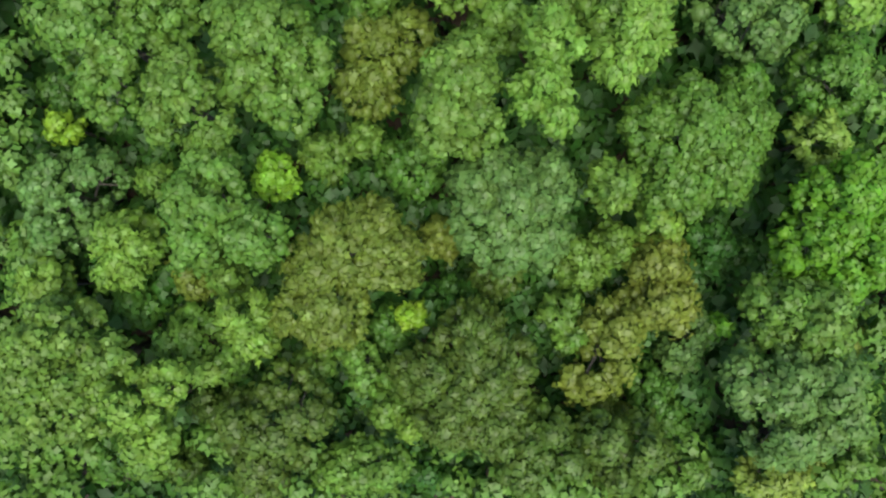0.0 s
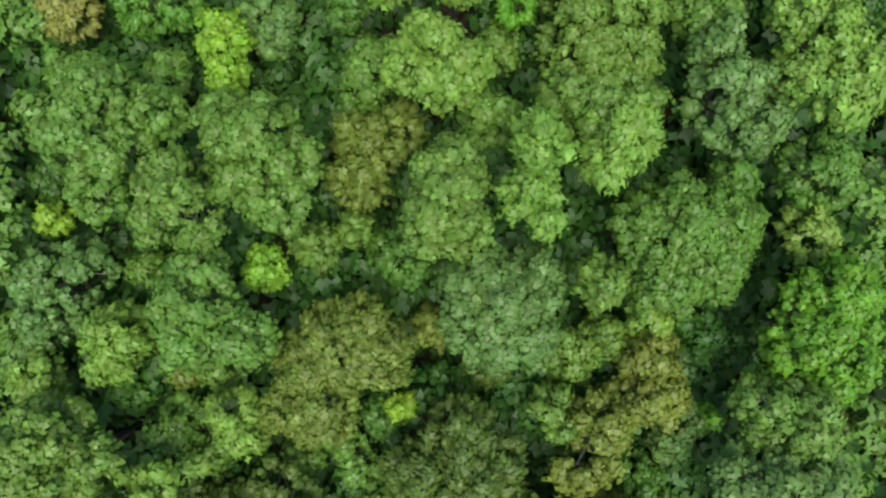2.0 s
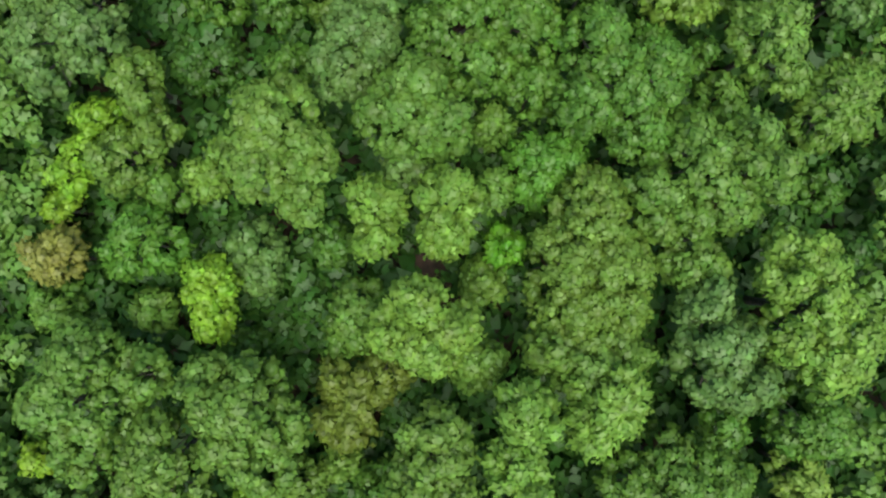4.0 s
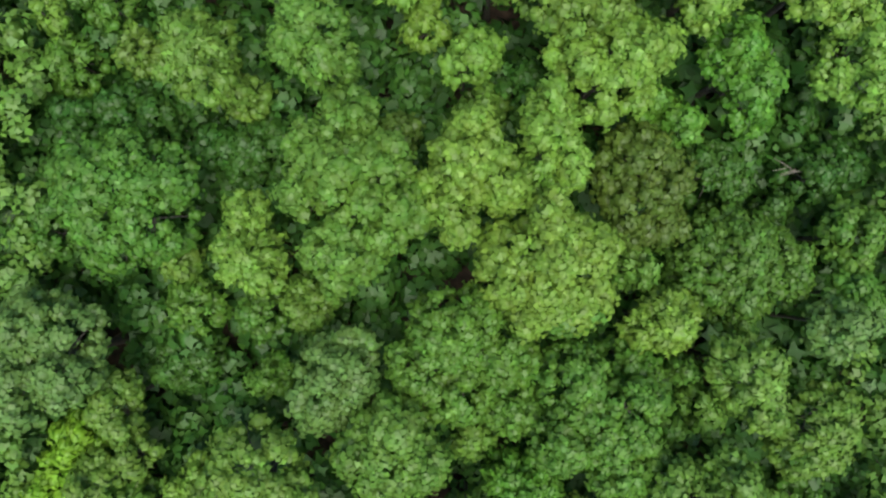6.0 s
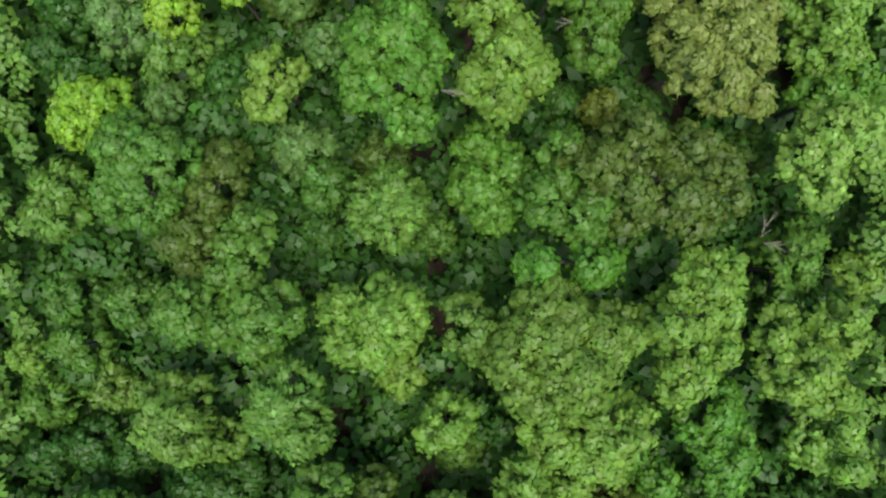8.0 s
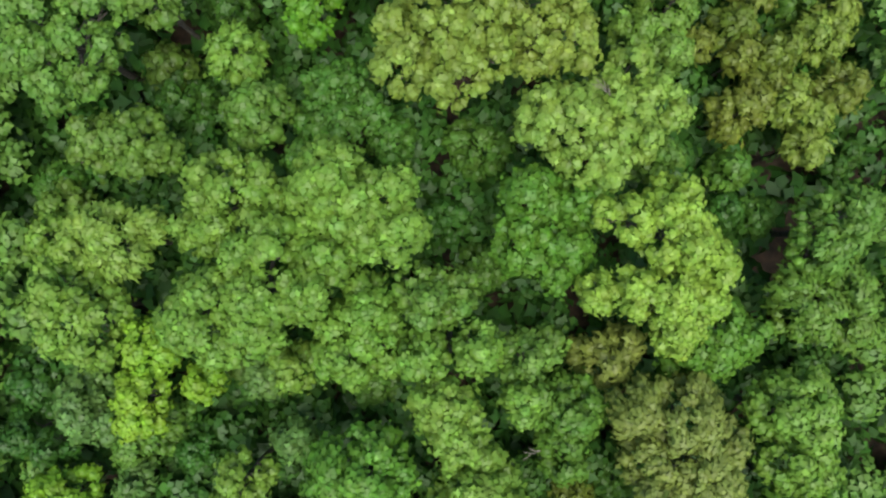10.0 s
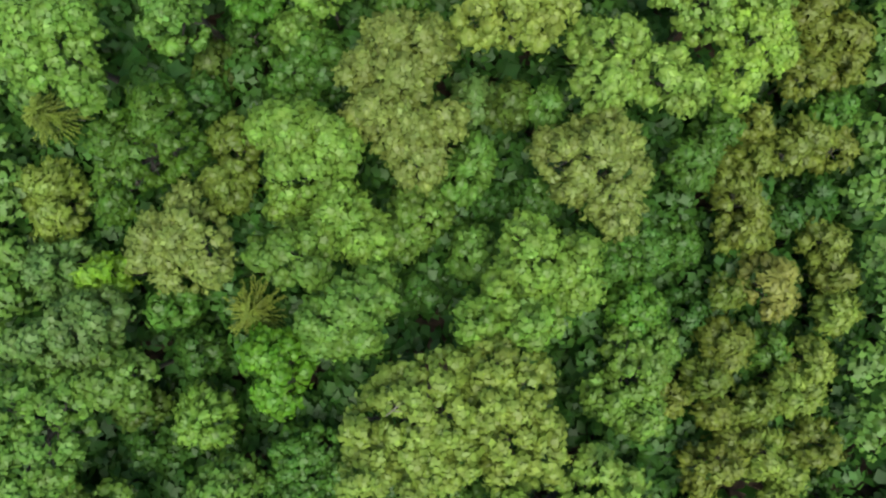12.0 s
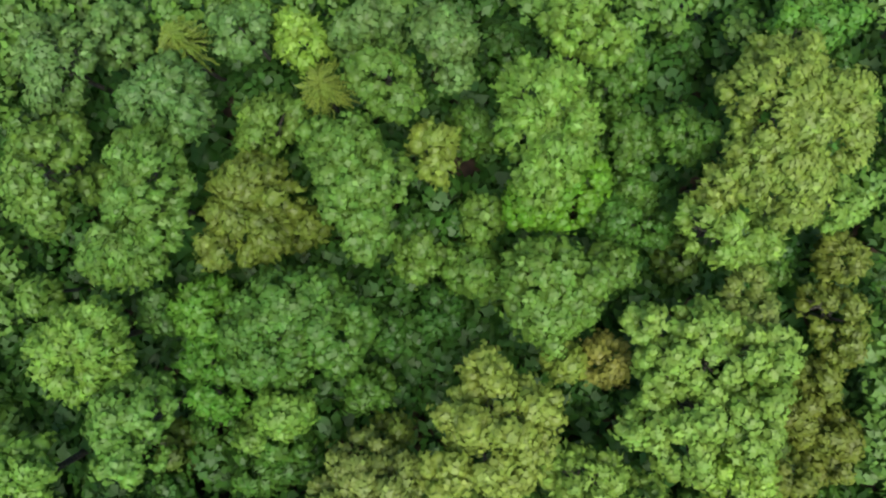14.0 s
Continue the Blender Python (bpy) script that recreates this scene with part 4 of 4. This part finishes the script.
tree("p", "bright", -1.77, 109.30, 10.3, (0.00, 0.00, 1.44))
tree("p", "green", -0.98, 106.43, 13.1, (-0.29, -0.01, 1.88), (0.99, 0.62, 1.57), (-1.50, -0.01, 1.41), (1.01, -0.94, 1.25))
tree("p", "spring", 2.40, 103.21, 14, (0.15, 0.42, 2.02), (1.11, 1.68, 1.23), (-1.37, -1.11, 1.55), (0.50, -1.40, 1.23), (1.42, 0.44, 1.23), (-2.25, -0.16, 0.92))
tree("f", "green", 5.77, 108.48, 9.8, (0.43, 0.55, 2.29), (-0.86, -1.09, 1.62))
tree("s", "spring", 9.19, 111.61, 10.3, (-0.07, -0.07, 1.60), (0.56, 1.19, 1.12), (-0.40, -1.05, 1.12))
tree("p", "blue", 9.46, 115.81, 9.8, (0.00, 0.00, 1.46))
tree("s", "spring", 13.90, 115.36, 10.3, (-0.00, 0.00, 1.21))
tree("p", "dolive", 11.73, 115.49, 9.8, (0.00, 0.00, 1.46))
tree("h", "khaki", 16.54, 111.10, 14.5, (0.24, 1.19, 2.47), (0.81, -1.30, 2.00), (-1.05, -0.38, 1.84), (-2.30, 1.13, 1.53), (1.65, -0.10, 1.37), (1.01, -2.85, 1.06))
tree("s", "fern", 22.70, 112.01, 11.7, (-0.30, -0.21, 1.52), (0.58, 0.40, 1.10))
tree("p", "green", 9.79, 106.41, 9.8, (0.00, 0.00, 1.79))
tree("p", "brightgold", 13.14, 105.56, 14.5, (-0.72, 1.48, 1.68), (-1.04, -0.36, 1.53), (0.50, -0.05, 1.68), (2.00, 0.56, 1.37), (-1.96, -1.27, 1.37), (1.99, -1.26, 1.22))
tree("p", "brightgold", 11.34, 102.62, 14.5, (1.38, 0.13, 1.68), (-1.68, -0.16, 1.53))
tree("*", "gold", -3.88, 102.83, 9.8, (0.00, 0.00, 1.95))
tree("s", "blue", -15.12, 105.60, 11.7, (-0.54, -0.13, 1.75), (0.81, 0.19, 1.42))
tree("s", "lime", -12.41, 105.15, 11.7, (0.00, 0.00, 1.42))
tree("p", "olive", -9.01, 103.17, 9.8, (0.00, 0.00, 1.46))
tree("p", "blue", -13.09, 102.14, 14.5, (0.31, -0.02, 2.15), (-1.68, -0.90, 1.53), (1.06, 0.93, 1.53))
tree("s", "gold", -16.28, 109.49, 10.3, (-0.34, 0.79, 1.93), (0.74, -0.51, 1.44), (-0.18, -1.15, 1.28))
tree("f", "fern", 19.27, 106.44, 9.8, (0.62, 0.30, 1.95), (-1.40, -0.67, 1.29))
tree("f", "moss", 19.42, 102.88, 10.3, (0.00, 0.00, 1.93))
tree("s", "goldb", 25.82, 109.28, 10.3, (-0.03, 0.35, 1.60), (0.29, -1.58, 1.60), (-0.41, 1.94, 1.28))
tree("s", "tan", 27.07, 104.35, 11.7, (-0.22, 0.49, 1.58), (0.35, -0.77, 1.26))
tree("s", "brown", 25.30, 104.15, 9.8, (0.00, 0.00, 1.29))
tree("s", "goldb", 29.61, 117.30, 10.3, (0.00, 0.00, 1.44))
tree("s", "goldb", 29.24, 112.89, 10.3, (0.40, 0.26, 1.60), (-0.63, -0.40, 1.28))
tree("s", "goldb", 31.53, 112.82, 10.3, (0.00, 0.00, 1.44))
tree("s", "goldb", 31.17, 107.06, 9.8, (0.00, 0.00, 1.46))
tree("s", "olive", 31.77, 115.15, 9.8, (0.00, 0.00, 1.29))
tree("s", "goldb", 26.92, 114.18, 9.8, (0.00, 0.00, 1.29))
tree("s", "goldb", 32.10, 117.74, 9.8, (0.00, -0.00, 1.29))
tree("s", "dolive", 28.46, 119.18, 8.7, (0.00, 0.00, 1.31))
tree("s", "goldb", 31.17, 119.70, 9.8, (0.00, 0.00, 1.46))
tree("s", "goldb", 26.60, 112.24, 9.8, (0.00, 0.00, 1.29))
tree("s", "goldb", 31.77, 105.12, 9.8, (0.00, 0.00, 1.29))
tree("s", "gold", 31.85, 102.89, 10.3, (-0.00, 0.00, 1.44))
tree("s", "deep", 31.10, 110.06, 8.2, (0.00, 0.00, 1.66))
tree("s", "deep", 29.07, 108.73, 8.2, (0.00, 0.00, 1.49))
tree("f", "fern", 22.79, 107.07, 8.2, (0.00, 0.00, 1.66))
tree("p", "deep", 23.12, 102.42, 8.2, (0.00, 0.00, 1.66))
tree("f", "fern", 25.24, 114.29, 8.7, (0.00, 0.00, 1.64))
tree("p", "deep", 6.18, 104.08, 8.2, (0.00, -0.00, 1.66))
tree("p", "deep", -7.77, 100.76, 8.2, (0.00, 0.00, 1.66))
tree("p", "deep", 10.82, 109.72, 8.2, (0.00, 0.00, 1.32))
tree("f", "fern", 13.35, 109.65, 9.8, (0.00, 0.00, 1.46))
tree("p", "deep", -7.07, 115.81, 9.8, (0.00, 0.00, 1.46))
tree("s", "blue", -11.85, 140.73, 14, (-0.12, -0.02, 2.08), (-0.27, -1.28, 1.48), (1.28, 0.75, 1.18), (-0.48, 1.34, 1.18))
tree("p", "blue", -9.40, 142.76, 11.7, (0.00, 0.00, 1.83))
tree("*", "gold", -5.41, 142.13, 11.7, (0.00, 0.00, 1.67))
tree("*", "gold", 2.63, 139.56, 11.7, (0.00, 0.00, 1.83))
tree("p", "blue", -1.93, 142.58, 13.1, (0.00, 0.00, 1.65))
tree("s", "brightlime", 1.19, 142.50, 11.7, (-0.21, 0.22, 1.52), (0.44, -0.45, 1.06))
tree("s", "blue", -5.70, 138.78, 14, (-0.01, 0.44, 2.08), (-0.79, -0.21, 1.48), (1.01, -0.82, 1.33))
tree("s", "green", -0.75, 137.48, 11.7, (-0.10, 0.10, 1.67), (-0.66, -0.85, 1.21), (0.86, 0.66, 1.21))
tree("p", "blue", 4.91, 142.64, 13.1, (0.36, 0.26, 1.80), (-0.52, -0.38, 1.50))
tree("p", "green", 6.14, 139.68, 14, (0.07, 0.10, 1.78), (0.68, -0.83, 1.33), (-0.80, 0.64, 1.33))
tree("p", "blue", 9.62, 141.50, 14, (0.15, 0.02, 1.48), (-0.44, 0.88, 1.33), (0.44, -1.51, 1.03))
tree("p", "bright", 16.70, 142.34, 14.5, (-0.22, 0.22, 1.61), (-1.13, 0.45, 1.16), (1.21, -0.69, 1.31))
tree("f", "fern", 19.55, 140.84, 10.3, (0.37, 0.49, 1.54), (-0.58, -0.77, 1.22))
tree("s", "bright", 14.75, 137.06, 15.4, (0.24, 1.37, 2.18), (-0.64, -0.10, 2.03), (1.35, 0.16, 1.59), (0.50, -1.57, 1.73), (-1.25, 2.16, 1.44), (-0.39, -3.02, 1.44))
tree("f", "vivid", 15.56, 133.43, 13.1, (0.23, -0.14, 1.80), (-1.59, -0.45, 1.50), (1.98, 1.03, 1.19))
tree("p", "green", 11.62, 132.42, 10.3, (0.00, 0.00, 1.38))
tree("s", "gold", 8.87, 136.18, 11.7, (-0.00, 0.46, 1.36), (0.00, -0.77, 1.06))
tree("p", "green", 4.55, 134.24, 14.5, (-0.08, -0.42, 2.21), (-0.35, 1.91, 1.76), (1.71, 0.14, 1.61), (-0.64, 0.44, 1.76), (0.55, -3.07, 1.31), (0.54, -1.91, 1.46), (-1.78, 2.17, 1.31))
tree("s", "green", -7.10, 132.69, 14.5, (0.08, 0.55, 2.21), (0.41, 2.60, 2.06), (-0.77, -2.11, 2.06), (1.10, -0.94, 1.46), (-2.07, -2.69, 1.31), (1.74, 1.38, 1.16))
tree("p", "green", -12.45, 134.97, 14, (-0.33, -0.53, 1.78), (0.01, 1.24, 1.63), (-0.21, -2.32, 1.33), (1.01, 1.80, 1.18))
tree("p", "green", -11.29, 134.30, 9.8, (-0.00, 0.00, 1.24))
tree("s", "brown", -1.54, 132.45, 13.1, (0.14, 1.46, 2.27), (-0.75, -0.66, 2.11), (0.82, -0.97, 1.65), (1.75, 0.82, 1.35), (-1.54, -1.87, 1.35))
tree("s", "brown", 1.10, 131.82, 9.8, (0.00, 0.00, 1.40))
tree("h", "gold", 27.33, 136.75, 16.9, (-0.67, 0.03, 2.82), (-0.46, 2.54, 2.53), (1.51, 0.57, 2.53), (-0.25, -2.53, 2.24), (-1.77, -2.28, 1.67), (2.40, -0.62, 1.67), (-2.35, 1.87, 1.52), (-0.20, -4.24, 1.24), (2.56, 1.84, 1.24))
tree("h", "olive", 23.11, 137.04, 11.7, (0.32, -0.09, 1.52), (-0.66, 0.18, 1.06))
tree("s", "gold", 24.23, 133.83, 14, (0.00, 0.00, 1.33))
tree("s", "pale", 25.07, 131.39, 13.1, (-0.57, 0.09, 1.80), (1.47, -0.21, 1.50), (-1.89, 0.98, 1.04), (0.76, -1.11, 0.89))
tree("s", "pale", 31.04, 132.98, 13.1, (0.00, 0.00, 1.50))
tree("f", "fern", 20.52, 135.99, 9.8, (-0.09, 1.16, 2.03), (0.16, -1.98, 1.56))
tree("f", "fern", 20.38, 132.02, 9.8, (-0.95, 0.12, 1.56), (1.49, -0.19, 1.24))
tree("p", "spring", 15.20, 128.26, 14.5, (-0.14, 0.85, 2.06), (1.01, -0.61, 1.76), (-1.06, -0.59, 1.46), (-0.18, -1.76, 1.46), (-1.36, 1.45, 1.31), (1.83, 0.58, 1.16))
tree("p", "green", 18.86, 129.67, 11.7, (0.00, 0.00, 1.36))
tree("p", "green", 11.43, 129.04, 10.3, (-0.42, 0.31, 1.69), (0.80, -0.60, 1.22))
tree("p", "green", 7.92, 130.27, 9.8, (0.00, 0.00, 1.71))
tree("s", "deep", 9.17, 126.54, 9.8, (0.00, 0.00, 1.56))
tree("p", "fern", 1.20, 126.20, 14.5, (-0.31, 0.83, 2.66), (-2.02, 0.27, 2.06), (1.50, 0.26, 2.21), (2.42, -0.88, 1.61), (-2.25, -1.75, 1.61), (-0.84, -1.49, 2.06), (3.33, 0.31, 1.16), (0.97, 2.05, 1.46))
tree("s", "moss", -4.31, 127.21, 11.7, (-0.21, -0.28, 1.83), (0.49, 0.65, 1.21))
tree("s", "moss", -4.02, 123.04, 11.7, (-0.15, 1.17, 1.52), (0.13, -0.97, 1.67))
tree("s", "bright", -10.28, 125.19, 14.5, (0.09, 0.69, 1.91), (-1.01, -0.46, 1.61), (1.36, -0.45, 1.46), (-0.07, -1.60, 1.31), (-1.48, 0.15, 1.16), (1.13, 1.61, 1.16))
tree("p", "deep", -7.31, 126.85, 9.8, (0.00, 0.00, 1.56))
tree("s", "spring", -13.50, 127.86, 11.7, (0.00, 0.00, 1.21))
tree("p", "spring", -7.43, 121.00, 14.5, (-0.44, 0.46, 2.06), (0.82, 1.10, 1.61), (-0.09, -1.55, 1.76))
tree("p", "bright", 0.51, 121.71, 13.1, (0.28, -0.11, 1.50), (-0.57, 0.23, 1.04))
tree("p", "spring", -1.25, 119.85, 10.3, (0.00, -0.00, 1.38))
tree("s", "fern", 4.82, 122.19, 9.8, (0.00, -0.00, 1.56))
tree("p", "gold", 12.03, 121.01, 15.9, (0.59, 0.97, 2.15), (-0.58, 3.05, 1.28), (-1.43, 0.75, 1.57), (2.53, 1.36, 1.13), (1.42, -0.39, 1.57), (-0.86, -1.55, 1.71), (0.84, -2.08, 1.42), (-2.57, -2.06, 1.28))
tree("s", "gold", 16.13, 124.23, 11.7, (0.00, 0.00, 1.21))
tree("h", "tan", 18.58, 124.21, 11.7, (0.00, 0.00, 1.52))
tree("o", "pale", 23.04, 125.08, 15.9, (0.11, -0.78, 1.71), (-0.17, 1.22, 1.71), (-2.19, -0.48, 1.57), (2.39, -0.21, 1.71), (3.41, 0.40, 1.13), (-3.41, 1.54, 0.99), (-2.56, -1.57, 0.99))
tree("o", "pale", 23.24, 121.22, 15.7, (-0.87, 0.76, 1.72), (1.42, 0.76, 1.72), (-0.87, -1.54, 1.72), (-3.20, 0.22, 1.43), (2.99, 1.97, 0.99), (2.73, -0.03, 1.14), (1.94, -1.21, 1.43), (-4.13, 0.28, 0.85))
tree("h", "khaki", 26.06, 127.44, 13.1, (-0.06, -0.46, 1.80), (0.13, 1.06, 1.19))
tree("h", "goldb", 31.92, 129.98, 11.7, (0.00, 0.00, 1.52))
tree("h", "goldb", 31.63, 126.50, 11.7, (-0.01, 0.44, 1.52), (0.56, -1.37, 1.36), (-0.69, 1.05, 1.21))
tree("s", "goldb", 31.23, 122.92, 10.3, (0.00, 0.00, 1.29))
tree("s", "goldb", 30.01, 120.94, 9.8, (-0.00, 0.00, 1.56))
tree("s", "goldb", 32.52, 119.52, 10.3, (0.00, 0.00, 1.54))
tree("f", "fern", 28.92, 129.31, 8.2, (0.00, 0.00, 1.59))
tree("p", "deep", 30.13, 130.58, 8.2, (0.00, 0.00, 1.27))
tree("p", "dolive", 23.80, 129.95, 8.2, (0.00, 0.00, 1.43))
tree("p", "deep", 23.51, 142.69, 8.2, (0.00, 0.00, 1.59))
tree("p", "deep", 12.99, 142.69, 8.2, (0.00, 0.00, 1.59))
tree("p", "moss", 29.77, 143.01, 13.1, (-0.80, -0.13, 1.65), (0.97, 0.15, 1.50))
tree("p", "deep", 33.31, 141.38, 8.2, (0.00, 0.00, 1.27))
tree("f", "fern", 11.06, 137.84, 8.7, (0.00, 0.00, 1.73))
tree("p", "deep", 7.28, 131.85, 8.7, (0.00, 0.00, 1.73))
tree("p", "deep", 5.98, 125.49, 8.2, (0.00, 0.00, 1.59))
tree("h", "brown", 6.38, 119.73, 9.8, (-0.00, 0.00, 1.24))

# ---- undergrowth in the gaps ----
# bare brown patches, and dim gaps with only low growth
CLEAR = [(27.2, 90.8, 1.6), (30.2, 90.2, 1.8), (30.4, 87.2, 2.3), (28.6, 84.6, 1.5), (30.6, 82.4, 1.7), (5.6, 90.8, 1.1), (9.6, 80.6, 1.1), (-10.5, 92.3, 0.7), (16.2, 84.6, 0.9), (14.7, 79.9, 0.9), (25.6, 92.6, 0.9), (-28.1, -15.8, 0.9)]
DIM = [(-4.8, 55.9, 1.2), (-1.9, 50.7, 1.2), (-1.2, 55.1, 1.0), (3.6, 55.5, 1.4), (3.9, 59.9, 1.0), (19.3, 50.4, 1.6), (-10.0, 55.9, 1.1), (25.9, 45.6, 1.4), (-11.8, 51.1, 0.8), (-3.4, 62.5, 0.8), (6.1, 54.4, 1.0), (11.6, 40.9, 1.1), (3.2, 37.2, 1.2), (23.3, 54.4, 0.8), (-10.0, 53.7, 0.8), (16.0, 40.1, 1.0), (-3.9, 8.6, 1.4), (-7.1, 7.7, 0.8), (0.1, 3.6, 1.0), (-6.5, 5.7, 0.7), (27.2, 89.4, 2.5), (9.6, 80.6, 1.9), (-13.7, 88.6, 0.8), (5.2, 89.4, 1.4), (17.9, 132.3, 1.6), (24.2, 141.4, 0.8), (-12.9, 137.6, 0.9), (26.3, 33.4, 1.1), (18.9, 52.1, 1.2), (25.5, 45.1, 1.6), (8.0, 53.5, 1.1), (-14.0, 30.0, 1.4), (26.7, 35.9, 1.4), (23.4, 29.7, 1.0), (-0.8, 19.0, 1.6), (5.8, 15.8, 1.4), (16.0, 13.9, 1.1), (25.2, 23.4, 1.1), (-7.4, 19.4, 0.8), (-20.7, -5.5, 1.1), (-3.8, 8.5, 1.1), (10.9, 10.3, 1.4), (21.6, 2.6, 1.4), (-23.7, 7.0, 1.4), (17.3, 59.5, 1.1), (0.8, 67.9, 1.4), (26.5, 71.6, 1.1), (18.1, 49.2, 1.4), (-2.5, 49.2, 1.1), (9.6, 77.5, 1.1), (-8.7, 76.4, 1.1)]


def undergrowth(tint, seed, label, low, high, step, bare, leaf, half, free, spared, inner=0):
    """Leafy saplings and shrubs between the trees, but for the bare patches."""
    rng = np.random.default_rng(seed)
    gx, gy = np.meshgrid(np.arange(-half, half, step), np.arange(-17, 149, step))
    x, y = (gx + gy * 0.07 + rng.normal(0, step * 0.3, gx.shape)).ravel(), (gy + rng.normal(0, step * 0.3, gy.shape)).ravel()
    wave = np.sin(x * 0.9 + seed) * np.cos(y * 0.8 - seed) + np.sin(x * 0.37 + y * 0.29 + seed * 2) + rng.normal(0, 0.4, x.shape)
    keep = (wave > bare) & ((np.abs(gx) > inner) | (inner < 30) & ((gy < -12) | (gy > 143))).ravel()
    for cx, cy, cr in spared:
        keep &= (x - cx) ** 2 + (y - cy) ** 2 > cr ** 2
    for cx, cy, cr in LOBES:
        keep &= (x - cx) ** 2 + (y - cy) ** 2 > (free * cr) ** 2
    x, y, wave = x[keep], y[keep], wave[keep]
    z = low + (high - low) * np.clip((wave + 0.2) / 2.2, 0, 1) + rng.normal(0, 0.35, x.shape)
    P = np.c_[x, y, z]
    R = step * rng.uniform(0.45, 0.95, len(P))
    ob = new("undergrowth", foliage_mesh("undergrowth", P, R, np.zeros(P.shape), np.array((6, 60, -200)), "u", LEAF[tint], rng, leaf))
    return tagged(ob, label, "undergrowth", kind="stuff")


# the first three layers have shade painted in through their darker leaf tints
undergrowth("deep", 3, "leafy sapling undergrowth in the gaps, green darkened to imitate shade", 3.0, 6.6, 1.35, -0.7, 0.33, 28, 0.8, CLEAR + DIM)
undergrowth("deep", 8, "leafy shrub undergrowth between the trunks, green darkened to imitate shade", 3.6, 7.2, 1.45, 0.3, 0.33, 28, 0.8, CLEAR + DIM)
undergrowth("shade", 5, "low shrubs and seedlings on the forest floor, coloured dark for shade", 2.0, 4.4, 2.0, -9, 0.58, 36, 0, CLEAR)
undergrowth("green", 11, "dense green thicket of young trees beside the flight line", 8.0, 11.5, 1.4, -0.6, 0.25, 30, 0.8, CLEAR, 25)
undergrowth("green", 12, "green woodland canopy going on beyond the flight line", 9.0, 13.5, 1.9, -1.3, 0.6, 48, 0, CLEAR, 30)
undergrowth("olive", 14, "distant mixed green woodland canopy away from the flight line", 8.5, 14.0, 3.2, -9, 1.2, 110, 0, CLEAR, 47)
